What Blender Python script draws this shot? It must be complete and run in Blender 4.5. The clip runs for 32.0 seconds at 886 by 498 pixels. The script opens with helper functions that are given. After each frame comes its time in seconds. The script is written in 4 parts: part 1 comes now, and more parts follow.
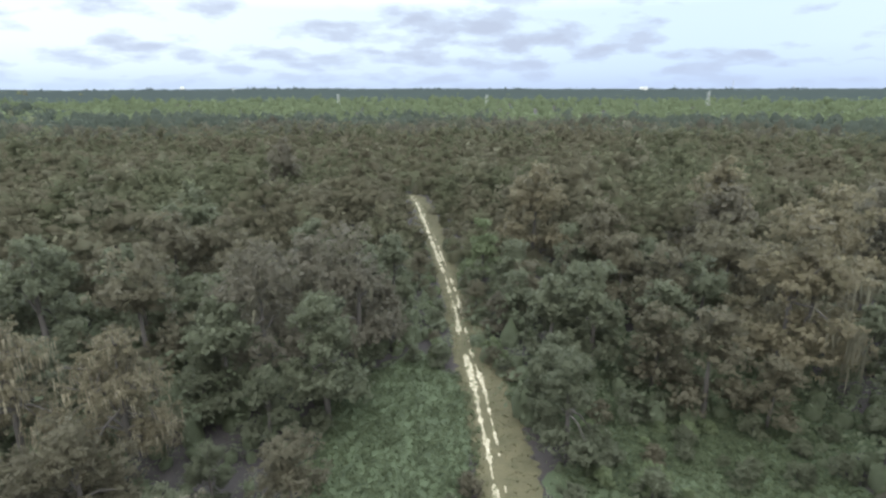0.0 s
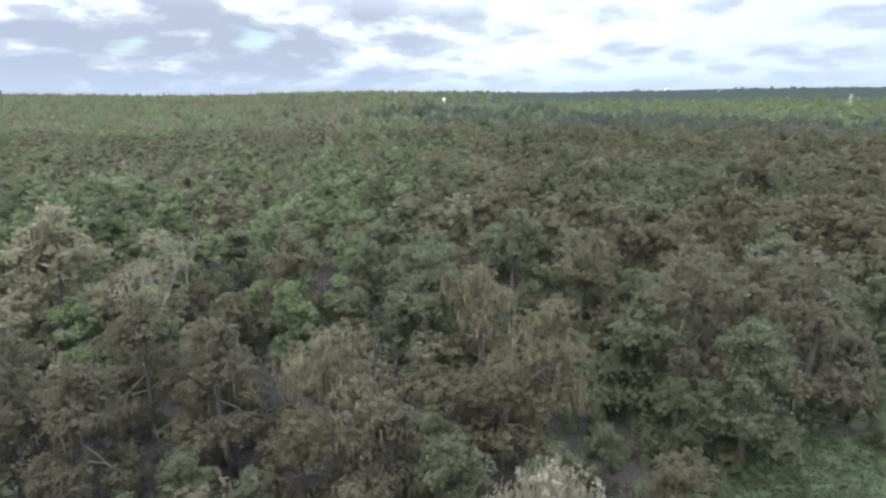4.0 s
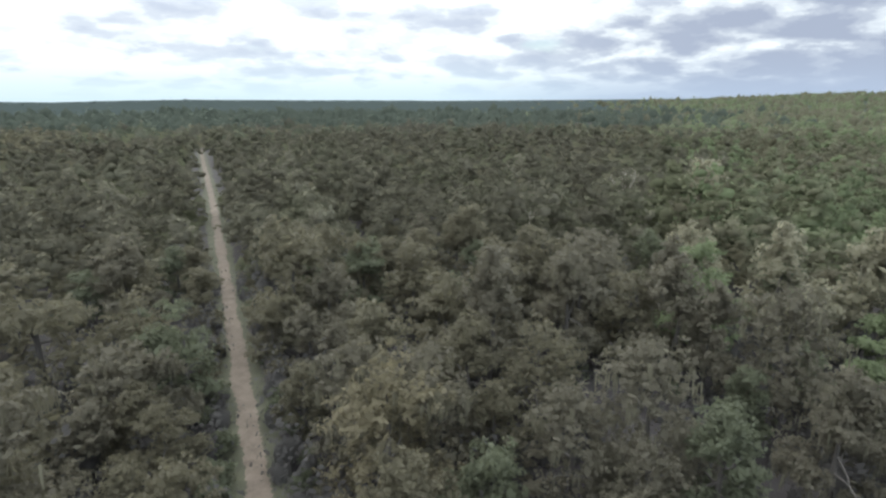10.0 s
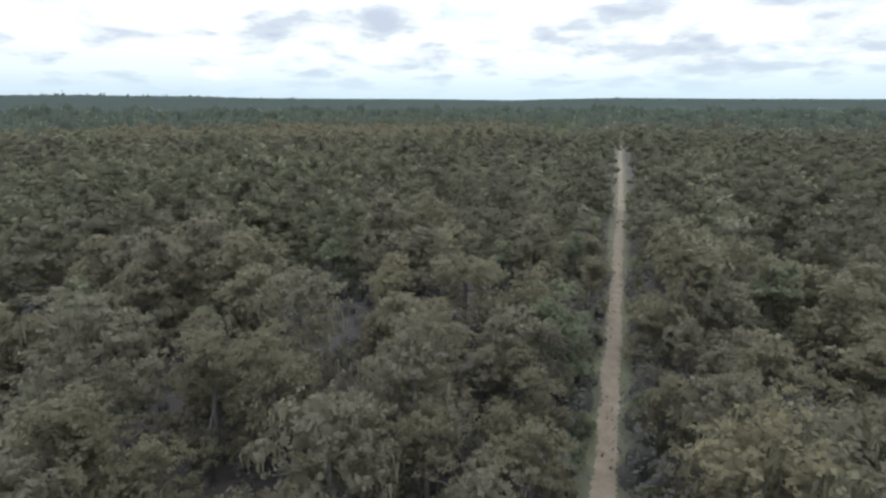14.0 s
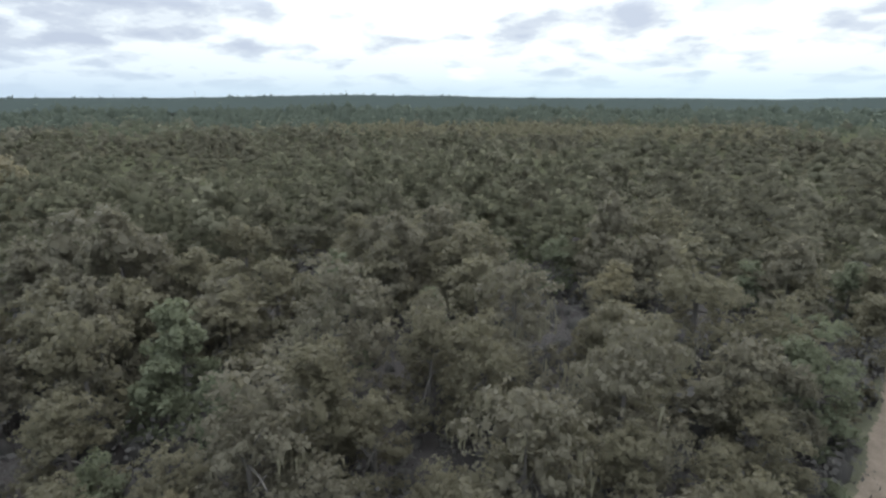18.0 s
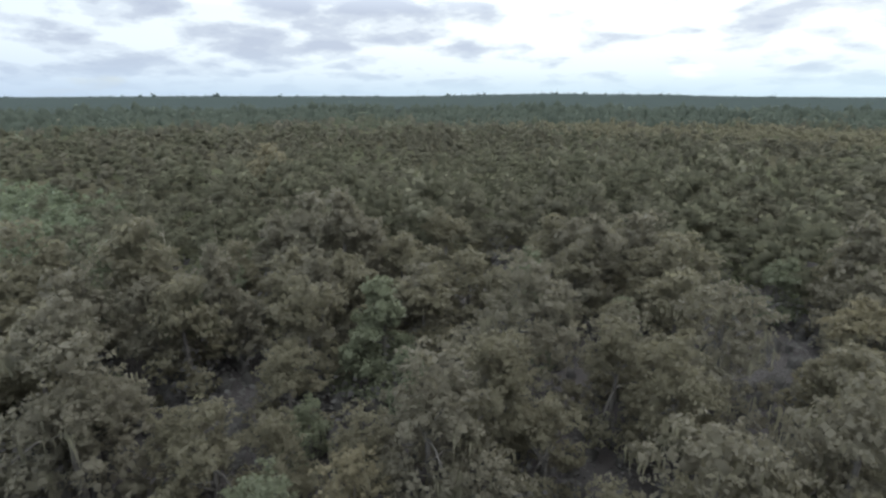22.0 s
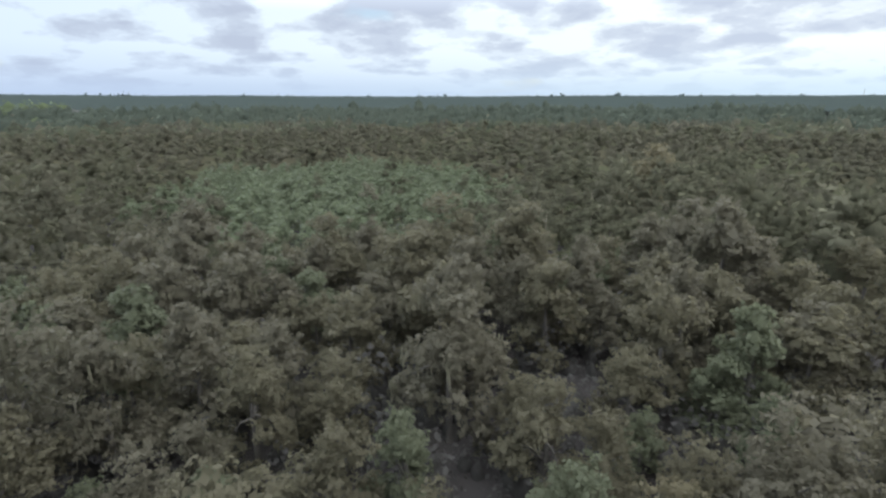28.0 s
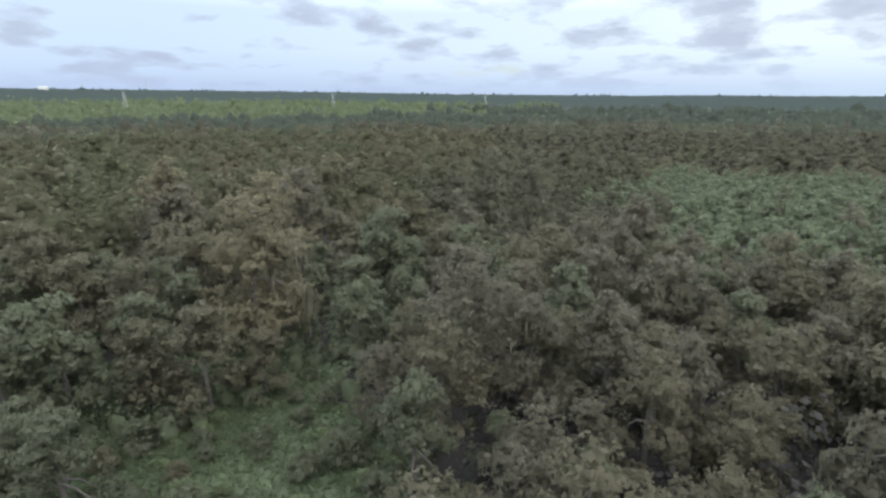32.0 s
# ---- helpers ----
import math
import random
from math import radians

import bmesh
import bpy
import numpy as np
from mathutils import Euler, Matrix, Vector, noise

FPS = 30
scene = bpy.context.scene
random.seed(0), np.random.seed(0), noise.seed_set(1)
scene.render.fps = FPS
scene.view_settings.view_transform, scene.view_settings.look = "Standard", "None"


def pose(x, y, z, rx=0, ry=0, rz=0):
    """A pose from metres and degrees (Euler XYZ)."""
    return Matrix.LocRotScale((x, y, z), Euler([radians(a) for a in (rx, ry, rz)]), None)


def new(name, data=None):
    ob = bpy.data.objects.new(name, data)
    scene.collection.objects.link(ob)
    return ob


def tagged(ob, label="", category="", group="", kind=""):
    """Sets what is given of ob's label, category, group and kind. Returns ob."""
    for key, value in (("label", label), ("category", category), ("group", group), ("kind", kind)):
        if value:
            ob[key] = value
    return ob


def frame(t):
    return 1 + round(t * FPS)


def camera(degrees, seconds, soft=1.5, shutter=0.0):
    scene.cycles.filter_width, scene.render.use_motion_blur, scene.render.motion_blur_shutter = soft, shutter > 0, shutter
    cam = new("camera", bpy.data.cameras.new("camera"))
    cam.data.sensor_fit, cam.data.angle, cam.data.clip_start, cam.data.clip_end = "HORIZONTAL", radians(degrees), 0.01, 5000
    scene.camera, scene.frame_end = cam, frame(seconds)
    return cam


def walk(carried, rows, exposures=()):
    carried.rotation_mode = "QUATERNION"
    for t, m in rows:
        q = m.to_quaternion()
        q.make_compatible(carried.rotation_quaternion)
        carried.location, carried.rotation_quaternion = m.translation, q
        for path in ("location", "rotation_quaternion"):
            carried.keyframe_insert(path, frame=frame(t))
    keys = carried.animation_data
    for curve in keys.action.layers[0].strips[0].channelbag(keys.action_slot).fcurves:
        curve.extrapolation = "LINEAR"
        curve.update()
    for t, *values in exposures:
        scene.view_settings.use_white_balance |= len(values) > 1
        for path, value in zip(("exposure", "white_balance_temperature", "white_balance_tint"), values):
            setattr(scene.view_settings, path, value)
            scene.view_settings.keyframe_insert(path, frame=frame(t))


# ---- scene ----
cam = camera(80.3, 32.0, 2.5)
PATH = [   # seconds, tilt up from straight down, lean, heading
    (0.0, 73.85, 0.12, -0.00),
    (0.5, 73.85, 0.12, 5.73),
    (1.0, 73.79, 0.25, 11.91),
    (1.5, 73.88, 0.18, 17.79),
    (2.0, 73.92, 0.20, 23.66),
    (2.5, 73.93, 0.17, 29.18),
    (4.5, 74.06, 0.11, 54.28),
    (5.0, 74.04, 0.07, 61.07),
    (5.5, 74.03, 0.12, 67.67),
    (6.0, 74.04, 0.04, 74.09),
    (6.5, 74.01, 0.05, 81.46),
    (7.0, 73.99, 0.01, 89.36),
    (7.5, 73.97, 0.00, 96.59),
    (8.0, 73.98, 0.02, 102.89),
    (8.5, 73.98, 0.02, 109.27),
    (9.0, 74.02, 0.12, 115.53),
    (9.5, 74.05, 0.08, 121.38),
    (10.0, 74.04, 0.09, 127.51),
    (10.5, 74.01, 0.19, 134.44),
    (11.0, 74.00, 0.16, 140.79),
    (11.5, 74.02, 0.14, 146.58),
    (12.0, 73.99, 0.13, 152.63),
    (12.5, 74.01, 0.08, 157.63),
    (13.0, 74.00, 0.15, 162.14),
    (13.5, 73.95, 0.10, 166.36),
    (14.0, 73.95, 0.11, 170.39),
    (14.5, 73.91, 0.16, 174.72),
    (16.5, 73.91, 0.19, 186.29),
    (17.0, 73.90, 0.23, 189.28),
    (17.5, 73.91, 0.26, 192.26),
    (18.0, 73.93, 0.20, 195.12),
    (18.5, 73.91, 0.14, 197.84),
    (19.0, 73.91, 0.15, 200.10),
    (19.5, 73.91, 0.13, 202.55),
    (20.0, 73.88, 0.12, 204.59),
    (20.5, 73.87, 0.14, 207.08),
    (21.0, 73.83, 0.18, 209.96),
    (21.5, 73.84, 0.15, 213.52),
    (22.0, 73.86, 0.10, 216.88),
    (22.5, 73.84, 0.03, 219.74),
    (23.0, 73.85, 0.05, 222.18),
    (23.5, 73.85, -0.02, 224.28),
    (24.0, 73.86, 0.02, 226.25),
    (24.5, 73.85, 0.04, 228.57),
    (26.5, 73.87, 0.26, 244.82),
    (27.0, 73.87, 0.21, 249.99),
    (27.5, 73.87, 0.11, 254.18),
    (28.0, 73.86, 0.09, 257.06),
    (28.5, 73.84, 0.09, 260.21),
    (29.0, 73.84, 0.10, 264.55),
    (29.5, 73.83, 0.05, 270.89),
    (30.0, 73.87, -0.01, 277.41),
    (30.5, 73.89, -0.00, 284.12),
    (31.0, 73.90, -0.05, 291.13),
    (31.5, 73.89, -0.04, 297.66),
    (32.0, 73.90, 0.01, 303.83),
]
EXPOSURES = [(0.0, 0.42), (4.0, 0.5), (7.5, 0.5), (11.0, 0.15), (20.0, 0.14), (24.0, 0.16), (30.0, 0.25), (32.0, 0.27)]
walk(cam, [(t, pose(0, 0, 45, a, b, c)) for t, a, b, c in PATH], EXPOSURES)

# ---- world, sun, exposure ----
SUN_TURN, SUN_UP = 190.0, 50.0        # degrees: heading left of +y, height above the horizon


def node(tree, kind, **values):
    n = tree.nodes.new(kind)
    for key, value in values.items():
        n.inputs[key].default_value = value
    return n


def math_node(tree, op, a, b=None, clamp=False):
    n = tree.nodes.new("ShaderNodeMath")
    n.operation, n.use_clamp = op, clamp
    for k, v in enumerate((a, b)):
        if v is None:
            continue
        if isinstance(v, (int, float)):
            n.inputs[k].default_value = v
        else:
            tree.links.new(v, n.inputs[k])
    return n.outputs[0]


def ramp(tree, fac, stops, mode="LINEAR"):
    n = tree.nodes.new("ShaderNodeValToRGB")
    n.color_ramp.interpolation = mode
    el = n.color_ramp.elements
    while len(el) < len(stops):
        el.new(0.5)
    for e, (p, c) in zip(el, stops):
        e.position = p
        e.color = (*c, 1) if not isinstance(c, (int, float)) else (c, c, c, 1)
    tree.links.new(fac, n.inputs[0])
    return n.outputs[0]


def mix(tree, fac, a, b, blend="MIX"):
    n = tree.nodes.new("ShaderNodeMix")
    n.data_type, n.blend_type = "RGBA", blend
    for sock, v in ((n.inputs[0], fac), (n.inputs[6], a), (n.inputs[7], b)):
        if isinstance(v, (int, float)):
            sock.default_value = v
        elif isinstance(v, tuple):
            sock.default_value = (*v, 1)
        else:
            tree.links.new(v, sock)
    return n.outputs[2]


def noise_fac(tree, vector, scale, detail=4.0, rough=0.55):
    n = node(tree, "ShaderNodeTexNoise", Scale=scale, Detail=detail, Roughness=rough)
    tree.links.new(vector, n.inputs["Vector"])
    return n.outputs[0]


def cloudy_sky():
    world = bpy.data.worlds.new("cloudy_sky")
    scene.world = world
    world.use_nodes = True
    t = world.node_tree
    t.nodes.clear()
    way = t.nodes.new("ShaderNodeTexCoord").outputs["Generated"]
    sep = t.nodes.new("ShaderNodeSeparateXYZ")
    t.links.new(way, sep.inputs[0])
    x, y, z = sep.outputs
    up = math_node(t, "MAXIMUM", z, 0.0)
    # the clouds lie in a deck overhead, closer set towards the horizon
    deck = t.nodes.new("ShaderNodeCombineXYZ")
    far = math_node(t, "ADD", up, 0.24)
    t.links.new(math_node(t, "DIVIDE", x, far), deck.inputs[0])
    t.links.new(math_node(t, "DIVIDE", y, far), deck.inputs[1])
    p = deck.outputs[0]
    sky = t.nodes.new("ShaderNodeTexSky")
    sky.sky_type, sky.sun_disc = "NISHITA", False
    sky.sun_elevation, sky.sun_rotation = radians(SUN_UP), radians(-SUN_TURN)
    blue = mix(t, 1.0, sky.outputs[0], (0.16, 0.16, 0.16), "MULTIPLY")
    # how far a heading lies towards the bright south, and towards the rain in the west
    sx, sy = -math.sin(radians(155)), math.cos(radians(155))
    sunward = math_node(t, "ADD", math_node(t, "MULTIPLY", x, sx), math_node(t, "MULTIPLY", y, sy))
    rx, ry = -math.sin(radians(82)), math.cos(radians(82))
    rain = math_node(t, "ADD", math_node(t, "MULTIPLY", x, rx), math_node(t, "MULTIPLY", y, ry))
    rain = ramp(t, rain, [(0.68, 0.0), (0.97, 1.0)], "EASE")
    bent = node(t, "ShaderNodeTexNoise", Scale=2.4, Detail=4.0)
    t.links.new(p, bent.inputs["Vector"])
    push = t.nodes.new("ShaderNodeVectorMath")
    push.operation = "MULTIPLY_ADD"
    t.links.new(bent.outputs["Color"], push.inputs[0])
    push.inputs[1].default_value = (0.35, 0.35, 0.0)
    t.links.new(p, push.inputs[2])
    puff = t.nodes.new("ShaderNodeTexVoronoi")
    puff.feature = "SMOOTH_F1"
    puff.inputs["Scale"].default_value, puff.inputs["Detail"].default_value = 2.6, 1.5
    puff.inputs["Roughness"].default_value, puff.inputs["Smoothness"].default_value = 0.5, 0.5
    t.links.new(push.outputs[0], puff.inputs["Vector"])
    body = math_node(t, "MULTIPLY", math_node(t, "SUBTRACT", 0.75, puff.outputs["Distance"]), 0.42)
    body = math_node(t, "ADD", body, math_node(t, "MULTIPLY", noise_fac(t, p, 0.6, 2.0, 0.5), 0.40))
    body = math_node(t, "ADD", body, math_node(t, "MULTIPLY", noise_fac(t, p, 4.2, 6.0, 0.62), 0.55))
    body = math_node(t, "ADD", body, math_node(t, "MULTIPLY", rain, 0.13))
    body = math_node(t, "SUBTRACT", body, math_node(t, "MULTIPLY", sunward, 0.006))
    dark = ramp(t, body, [(0.405, 0.0), (0.475, 0.40), (0.545, 0.8), (0.63, 1.0)], "EASE")
    white = mix(t, math_node(t, "POWER", math_node(t, "MULTIPLY", math_node(t, "ADD", sunward, 1.0), 0.5, True), 0.65), (0.61, 0.76, 0.96), (1.08, 1.16, 1.17))
    grey = mix(t, math_node(t, "MULTIPLY", math_node(t, "ADD", sunward, 1.0), 0.5), (0.46, 0.53, 0.67), (0.62, 0.70, 0.83))
    grey = mix(t, math_node(t, "MULTIPLY", rain, 0.8), grey, (0.36, 0.42, 0.55))
    cloud = mix(t, dark, white, grey)
    hole = ramp(t, noise_fac(t, p, 0.9, 4.0, 0.5), [(0.33, 1.0), (0.39, 0.0)], "EASE")
    col = mix(t, math_node(t, "MULTIPLY", hole, 0.75), cloud, blue)
    # the haze low over the horizon
    haze = mix(t, math_node(t, "MULTIPLY", math_node(t, "ADD", sunward, 1.0), 0.5, True), (0.46, 0.57, 0.79), (0.70, 0.88, 0.99))
    haze = mix(t, math_node(t, "MULTIPLY", rain, 0.7), haze, (0.38, 0.46, 0.64))
    low = ramp(t, up, [(0.0, 0.97), (0.02, 0.8), (0.045, 0.38), (0.08, 0.06), (0.12, 0.0)])
    col = mix(t, low, col, haze)
    # a clouded sky is brightest overhead
    col = mix(t, 1.0, col, ramp(t, up, [(0.14, (0.45, 0.45, 0.45)), (0.45, (2.1, 2.02, 1.84))]), "MULTIPLY")
    back = node(t, "ShaderNodeBackground", Strength=0.92 / 0.45)
    t.links.new(col, back.inputs[0])
    t.links.new(back.outputs[0], t.nodes.new("ShaderNodeOutputWorld").inputs[0])


cloudy_sky()
sun = new("sun", bpy.data.lights.new("sun", "SUN"))
sun.data.energy, sun.data.angle, sun.data.color = 0.8, radians(30), (1.0, 0.95, 0.86)
sun.matrix_world = pose(0, 0, 300, 90 - SUN_UP, 0, SUN_TURN + 180)

# ---- materials ----


def material(name):
    m = bpy.data.materials.new(name)
    m.use_nodes = True
    t = m.node_tree
    t.nodes.clear()
    return m, t


def finish(t, shader):
    t.links.new(shader, t.nodes.new("ShaderNodeOutputMaterial").inputs[0])


def leafage(name, dark, light, patch=0.0, stand=None, rough=0.55, through_light=0.48, open_share=0.08):
    """Foliage: dark and light are its base colours; patch: set for a joined wood, whose crowns carry a tint each; stand: a second tint in drifts."""
    m, t = material(name)
    dark, light = (tuple(a + (b - a) * k for a, b in zip(dark, light)) for k in (0.08, 0.52))
    geo = t.nodes.new("ShaderNodeNewGeometry")
    pos = geo.outputs["Position"]
    isle = geo.outputs["Random Per Island"]
    one = t.nodes.new("ShaderNodeObjectInfo").outputs["Random"]
    if patch:
        s = t.nodes.new("ShaderNodeSeparateXYZ")
        shade = t.nodes.new("ShaderNodeAttribute")
        shade.attribute_name = "tint"
        t.links.new(shade.outputs["Vector"], s.inputs[0])
        one = s.outputs[0]
    mott = noise_fac(t, pos, 0.55, 3.0, 0.6)
    fine = noise_fac(t, pos, 1.1 if patch else 4.5, 3.0, 0.7)
    v = math_node(t, "ADD", math_node(t, "MULTIPLY", isle, 0.06 if patch else 0.2), math_node(t, "MULTIPLY", one, 0.6 if patch else 0.42))
    v = math_node(t, "ADD", v, math_node(t, "MULTIPLY", math_node(t, "SUBTRACT", mott, 0.42), 0.6))
    v = math_node(t, "ADD", v, math_node(t, "MULTIPLY", math_node(t, "SUBTRACT", fine, 0.5), 0.25 if patch else 0.45), True)
    col = mix(t, v, dark, light)
    if stand:
        drift = ramp(t, noise_fac(t, pos, 0.013, 4.0, 0.6), [(0.46, 0.0), (0.56, 1.0)])
        col = mix(t, math_node(t, "MULTIPLY", drift, 0.75), col, mix(t, v, stand[0], stand[1]))
        pale = ramp(t, s.outputs[1], [(0.86, 0.0), (0.90, 1.0)])
        col = mix(t, math_node(t, "MULTIPLY", pale, 0.3), col, mix(t, v, (0.10, 0.096, 0.078), (0.17, 0.16, 0.13)))
    b = node(t, "ShaderNodeBsdfPrincipled", Roughness=rough)
    b.inputs["Specular IOR Level"].default_value = 0.0 if patch else 0.12
    t.links.new(col, b.inputs["Base Color"])
    lean = t.nodes.new("ShaderNodeAttribute")
    lean.attribute_name = "spray"
    turned = t.nodes.new("ShaderNodeVectorTransform")
    turned.vector_type, turned.convert_from, turned.convert_to = "NORMAL", "OBJECT", "WORLD"
    t.links.new(lean.outputs["Vector"], turned.inputs[0])
    bp = node(t, "ShaderNodeBump", Strength=0.3, Distance=0.5 if patch else 0.12)
    t.links.new(fine, bp.inputs["Height"])
    t.links.new(turned.outputs[0], bp.inputs["Normal"])
    t.links.new(bp.outputs[0], b.inputs["Normal"])
    tr = t.nodes.new("ShaderNodeBsdfTranslucent")
    # leaves let through more light than they send back
    t.links.new(mix(t, 1.0, col, (1.75, 1.8, 1.7), "MULTIPLY"), tr.inputs[0])
    mx = node(t, "ShaderNodeMixShader")
    mx.inputs[0].default_value = through_light
    t.links.new(b.outputs[0], mx.inputs[1])
    t.links.new(tr.outputs[0], mx.inputs[2])
    # a spray of leaves is no solid sheet: part of the light passes between the leaves
    airy = node(t, "ShaderNodeMixShader")
    airy.inputs[0].default_value = open_share * (0.5 if patch else 1.0)
    t.links.new(mx.outputs[0], airy.inputs[1])
    t.links.new(t.nodes.new("ShaderNodeBsdfTransparent").outputs[0], airy.inputs[2])
    finish(t, airy.outputs[0])
    return m


def rough_stuff(name, stops, scale, detail_scale, bump=0.4, rough=0.9, stretch=(1, 1, 1)):
    """Bark, soil, sand and the like: two scales of variation and a fine relief."""
    m, t = material(name)
    pos = t.nodes.new("ShaderNodeNewGeometry").outputs["Position"]
    mp = node(t, "ShaderNodeMapping", Scale=stretch)
    t.links.new(pos, mp.inputs["Vector"])
    a = noise_fac(t, mp.outputs[0], scale, 5.0, 0.6)
    c = noise_fac(t, mp.outputs[0], detail_scale, 4.0, 0.65)
    f = math_node(t, "ADD", math_node(t, "MULTIPLY", a, 0.6), math_node(t, "MULTIPLY", c, 0.4))
    b = node(t, "ShaderNodeBsdfPrincipled", Roughness=rough)
    b.inputs["Specular IOR Level"].default_value = 0.2
    t.links.new(ramp(t, f, stops), b.inputs["Base Color"])
    bp = node(t, "ShaderNodeBump", Strength=bump, Distance=0.05)
    t.links.new(c, bp.inputs["Height"])
    t.links.new(bp.outputs[0], b.inputs["Normal"])
    finish(t, b.outputs[0])
    return m


LEAF_BROWN = leafage("live_oak_leaves", (0.068, 0.062, 0.048), (0.117, 0.107, 0.085))
LEAF_OLIVE = leafage("olive_oak_leaves", (0.067, 0.061, 0.044), (0.117, 0.107, 0.076))
LEAF_GREEN = leafage("broadleaf_leaves", (0.064, 0.070, 0.049), (0.107, 0.114, 0.075))
LEAF_PALE = leafage("pale_mossy_leaves", (0.129, 0.121, 0.089), (0.220, 0.207, 0.155))
LEAF_BRIGHT = leafage("vine_and_sun_toned_leaves", (0.080, 0.095, 0.055), (0.135, 0.161, 0.092))
LEAF_GREY = leafage("grey_oak_leaves", (0.089, 0.078, 0.053), (0.166, 0.145, 0.100))
LEAF_VINE = leafage("thicket_vine_leaves", (0.069, 0.080, 0.053), (0.123, 0.141, 0.092))
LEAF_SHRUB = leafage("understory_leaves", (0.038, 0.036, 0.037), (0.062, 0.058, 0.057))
LEAF_FERN = leafage("green_understory_leaves", (0.056, 0.066, 0.043), (0.095, 0.107, 0.069))
LEAF_MID = leafage("mixed_wood_leaves", (0.061, 0.057, 0.041), (0.107, 0.098, 0.071), 9.0, ((0.051, 0.056, 0.036), (0.087, 0.094, 0.060)))
LEAF_SOUTH = leafage("southern_oak_wood_leaves", (0.058, 0.054, 0.043), (0.099, 0.097, 0.075), 9.0, ((0.053, 0.053, 0.038), (0.090, 0.090, 0.066)))
LEAF_FAR = leafage("distant_wood_leaves", (0.048, 0.046, 0.038), (0.080, 0.075, 0.060), 14.0, ((0.041, 0.048, 0.036), (0.070, 0.079, 0.056)))
# western woods: a patch of sunlight is put into this lighter leaf colour
LEAF_WEST = leafage("sun_toned_oak_wood_leaves", (0.075, 0.073, 0.054), (0.143, 0.137, 0.099), 9.0, ((0.064, 0.082, 0.049), (0.132, 0.162, 0.093)))
# conifer green, its tone also imitating the haze that grows with distance
LEAF_CONIFER = leafage("hazed_conifer_leaves", (0.044, 0.052, 0.045), (0.074, 0.085, 0.071), 14.0)
LEAF_DRY = leafage("dry_wood_leaves", (0.092, 0.085, 0.062), (0.150, 0.140, 0.102), 9.0)
# the far belt's sunlight is put into this bright green
LEAF_BELT = leafage("sun_toned_belt_leaves", (0.069, 0.084, 0.052), (0.115, 0.134, 0.081), 16.0)
# the bluish base colour carries the haze over the far ridges
LEAF_PINE = leafage("hazed_pine_needles", (0.049, 0.062, 0.062), (0.076, 0.091, 0.090), 24.0)
MOSS = leafage("spanish_moss", (0.086, 0.080, 0.060), (0.141, 0.134, 0.101), rough=0.9, through_light=0.35)
MOSS_PALE = leafage("dry_spanish_moss", (0.160, 0.144, 0.112), (0.252, 0.230, 0.180), rough=0.9, through_light=0.3)
MOSS_GREY = leafage("grey_spanish_moss", (0.174, 0.154, 0.114), (0.267, 0.238, 0.180), rough=0.9, through_light=0.3)
BARK = rough_stuff("grey_bark", [(0.3, (0.039, 0.035, 0.034)), (0.7, (0.082, 0.075, 0.070))], 1.5, 9.0, stretch=(1, 1, 0.2))
DEAD = rough_stuff("bleached_wood", [(0.3, (0.117, 0.107, 0.086)), (0.7, (0.226, 0.209, 0.172))], 1.5, 9.0, stretch=(1, 1, 0.2))
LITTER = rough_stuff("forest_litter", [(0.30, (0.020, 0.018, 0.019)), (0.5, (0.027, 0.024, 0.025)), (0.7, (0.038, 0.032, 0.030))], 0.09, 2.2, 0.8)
SAND = rough_stuff("pale_sand", [(0.42, (0.068, 0.072, 0.040)), (0.47, (0.192, 0.172, 0.128)), (0.6, (0.320, 0.292, 0.228)), (0.8, (0.400, 0.368, 0.300))], 1.1, 5.0)
DIRT = rough_stuff("pinkish_dirt", [(0.3, (0.055, 0.042, 0.035)), (0.5, (0.093, 0.075, 0.062)), (0.65, (0.118, 0.097, 0.081)), (0.8, (0.150, 0.124, 0.106))], 0.35, 4.0)
VERGE = rough_stuff("mown_grass_verge", [(0.3, (0.038, 0.039, 0.022)), (0.55, (0.063, 0.057, 0.034)), (0.75, (0.094, 0.081, 0.050))], 0.35, 6.0, 0.7)
# roadside grass, darkened in its colour for the shade along the road
LITTER_GRASS = rough_stuff("shade_toned_thin_grass", [(0.3, (0.030, 0.031, 0.022)), (0.55, (0.048, 0.048, 0.033)), (0.75, (0.085, 0.078, 0.058))], 0.35, 6.0, 0.7)
MEADOW = rough_stuff("meadow_floor", [(0.3, (0.028, 0.036, 0.022)), (0.6, (0.046, 0.060, 0.034))], 0.3, 4.0, 0.7)
GRASS = leafage("grass_blades", (0.051, 0.053, 0.030), (0.105, 0.096, 0.056), rough=0.6)
FERN = leafage("fern_leaves", (0.050, 0.061, 0.036), (0.095, 0.115, 0.065), rough=0.6)
STEEL = rough_stuff("weathered_galvanised_steel", [(0.3, (0.255, 0.270, 0.270)), (0.7, (0.390, 0.398, 0.390))], 0.4, 3.0, 0.1, 0.5)
WHITE = rough_stuff("white_painted_metal", [(0.3, (0.26, 0.27, 0.27)), (0.7, (0.38, 0.38, 0.37))], 0.2, 2.0, 0.1, 0.6)

# ---- mesh tools ----


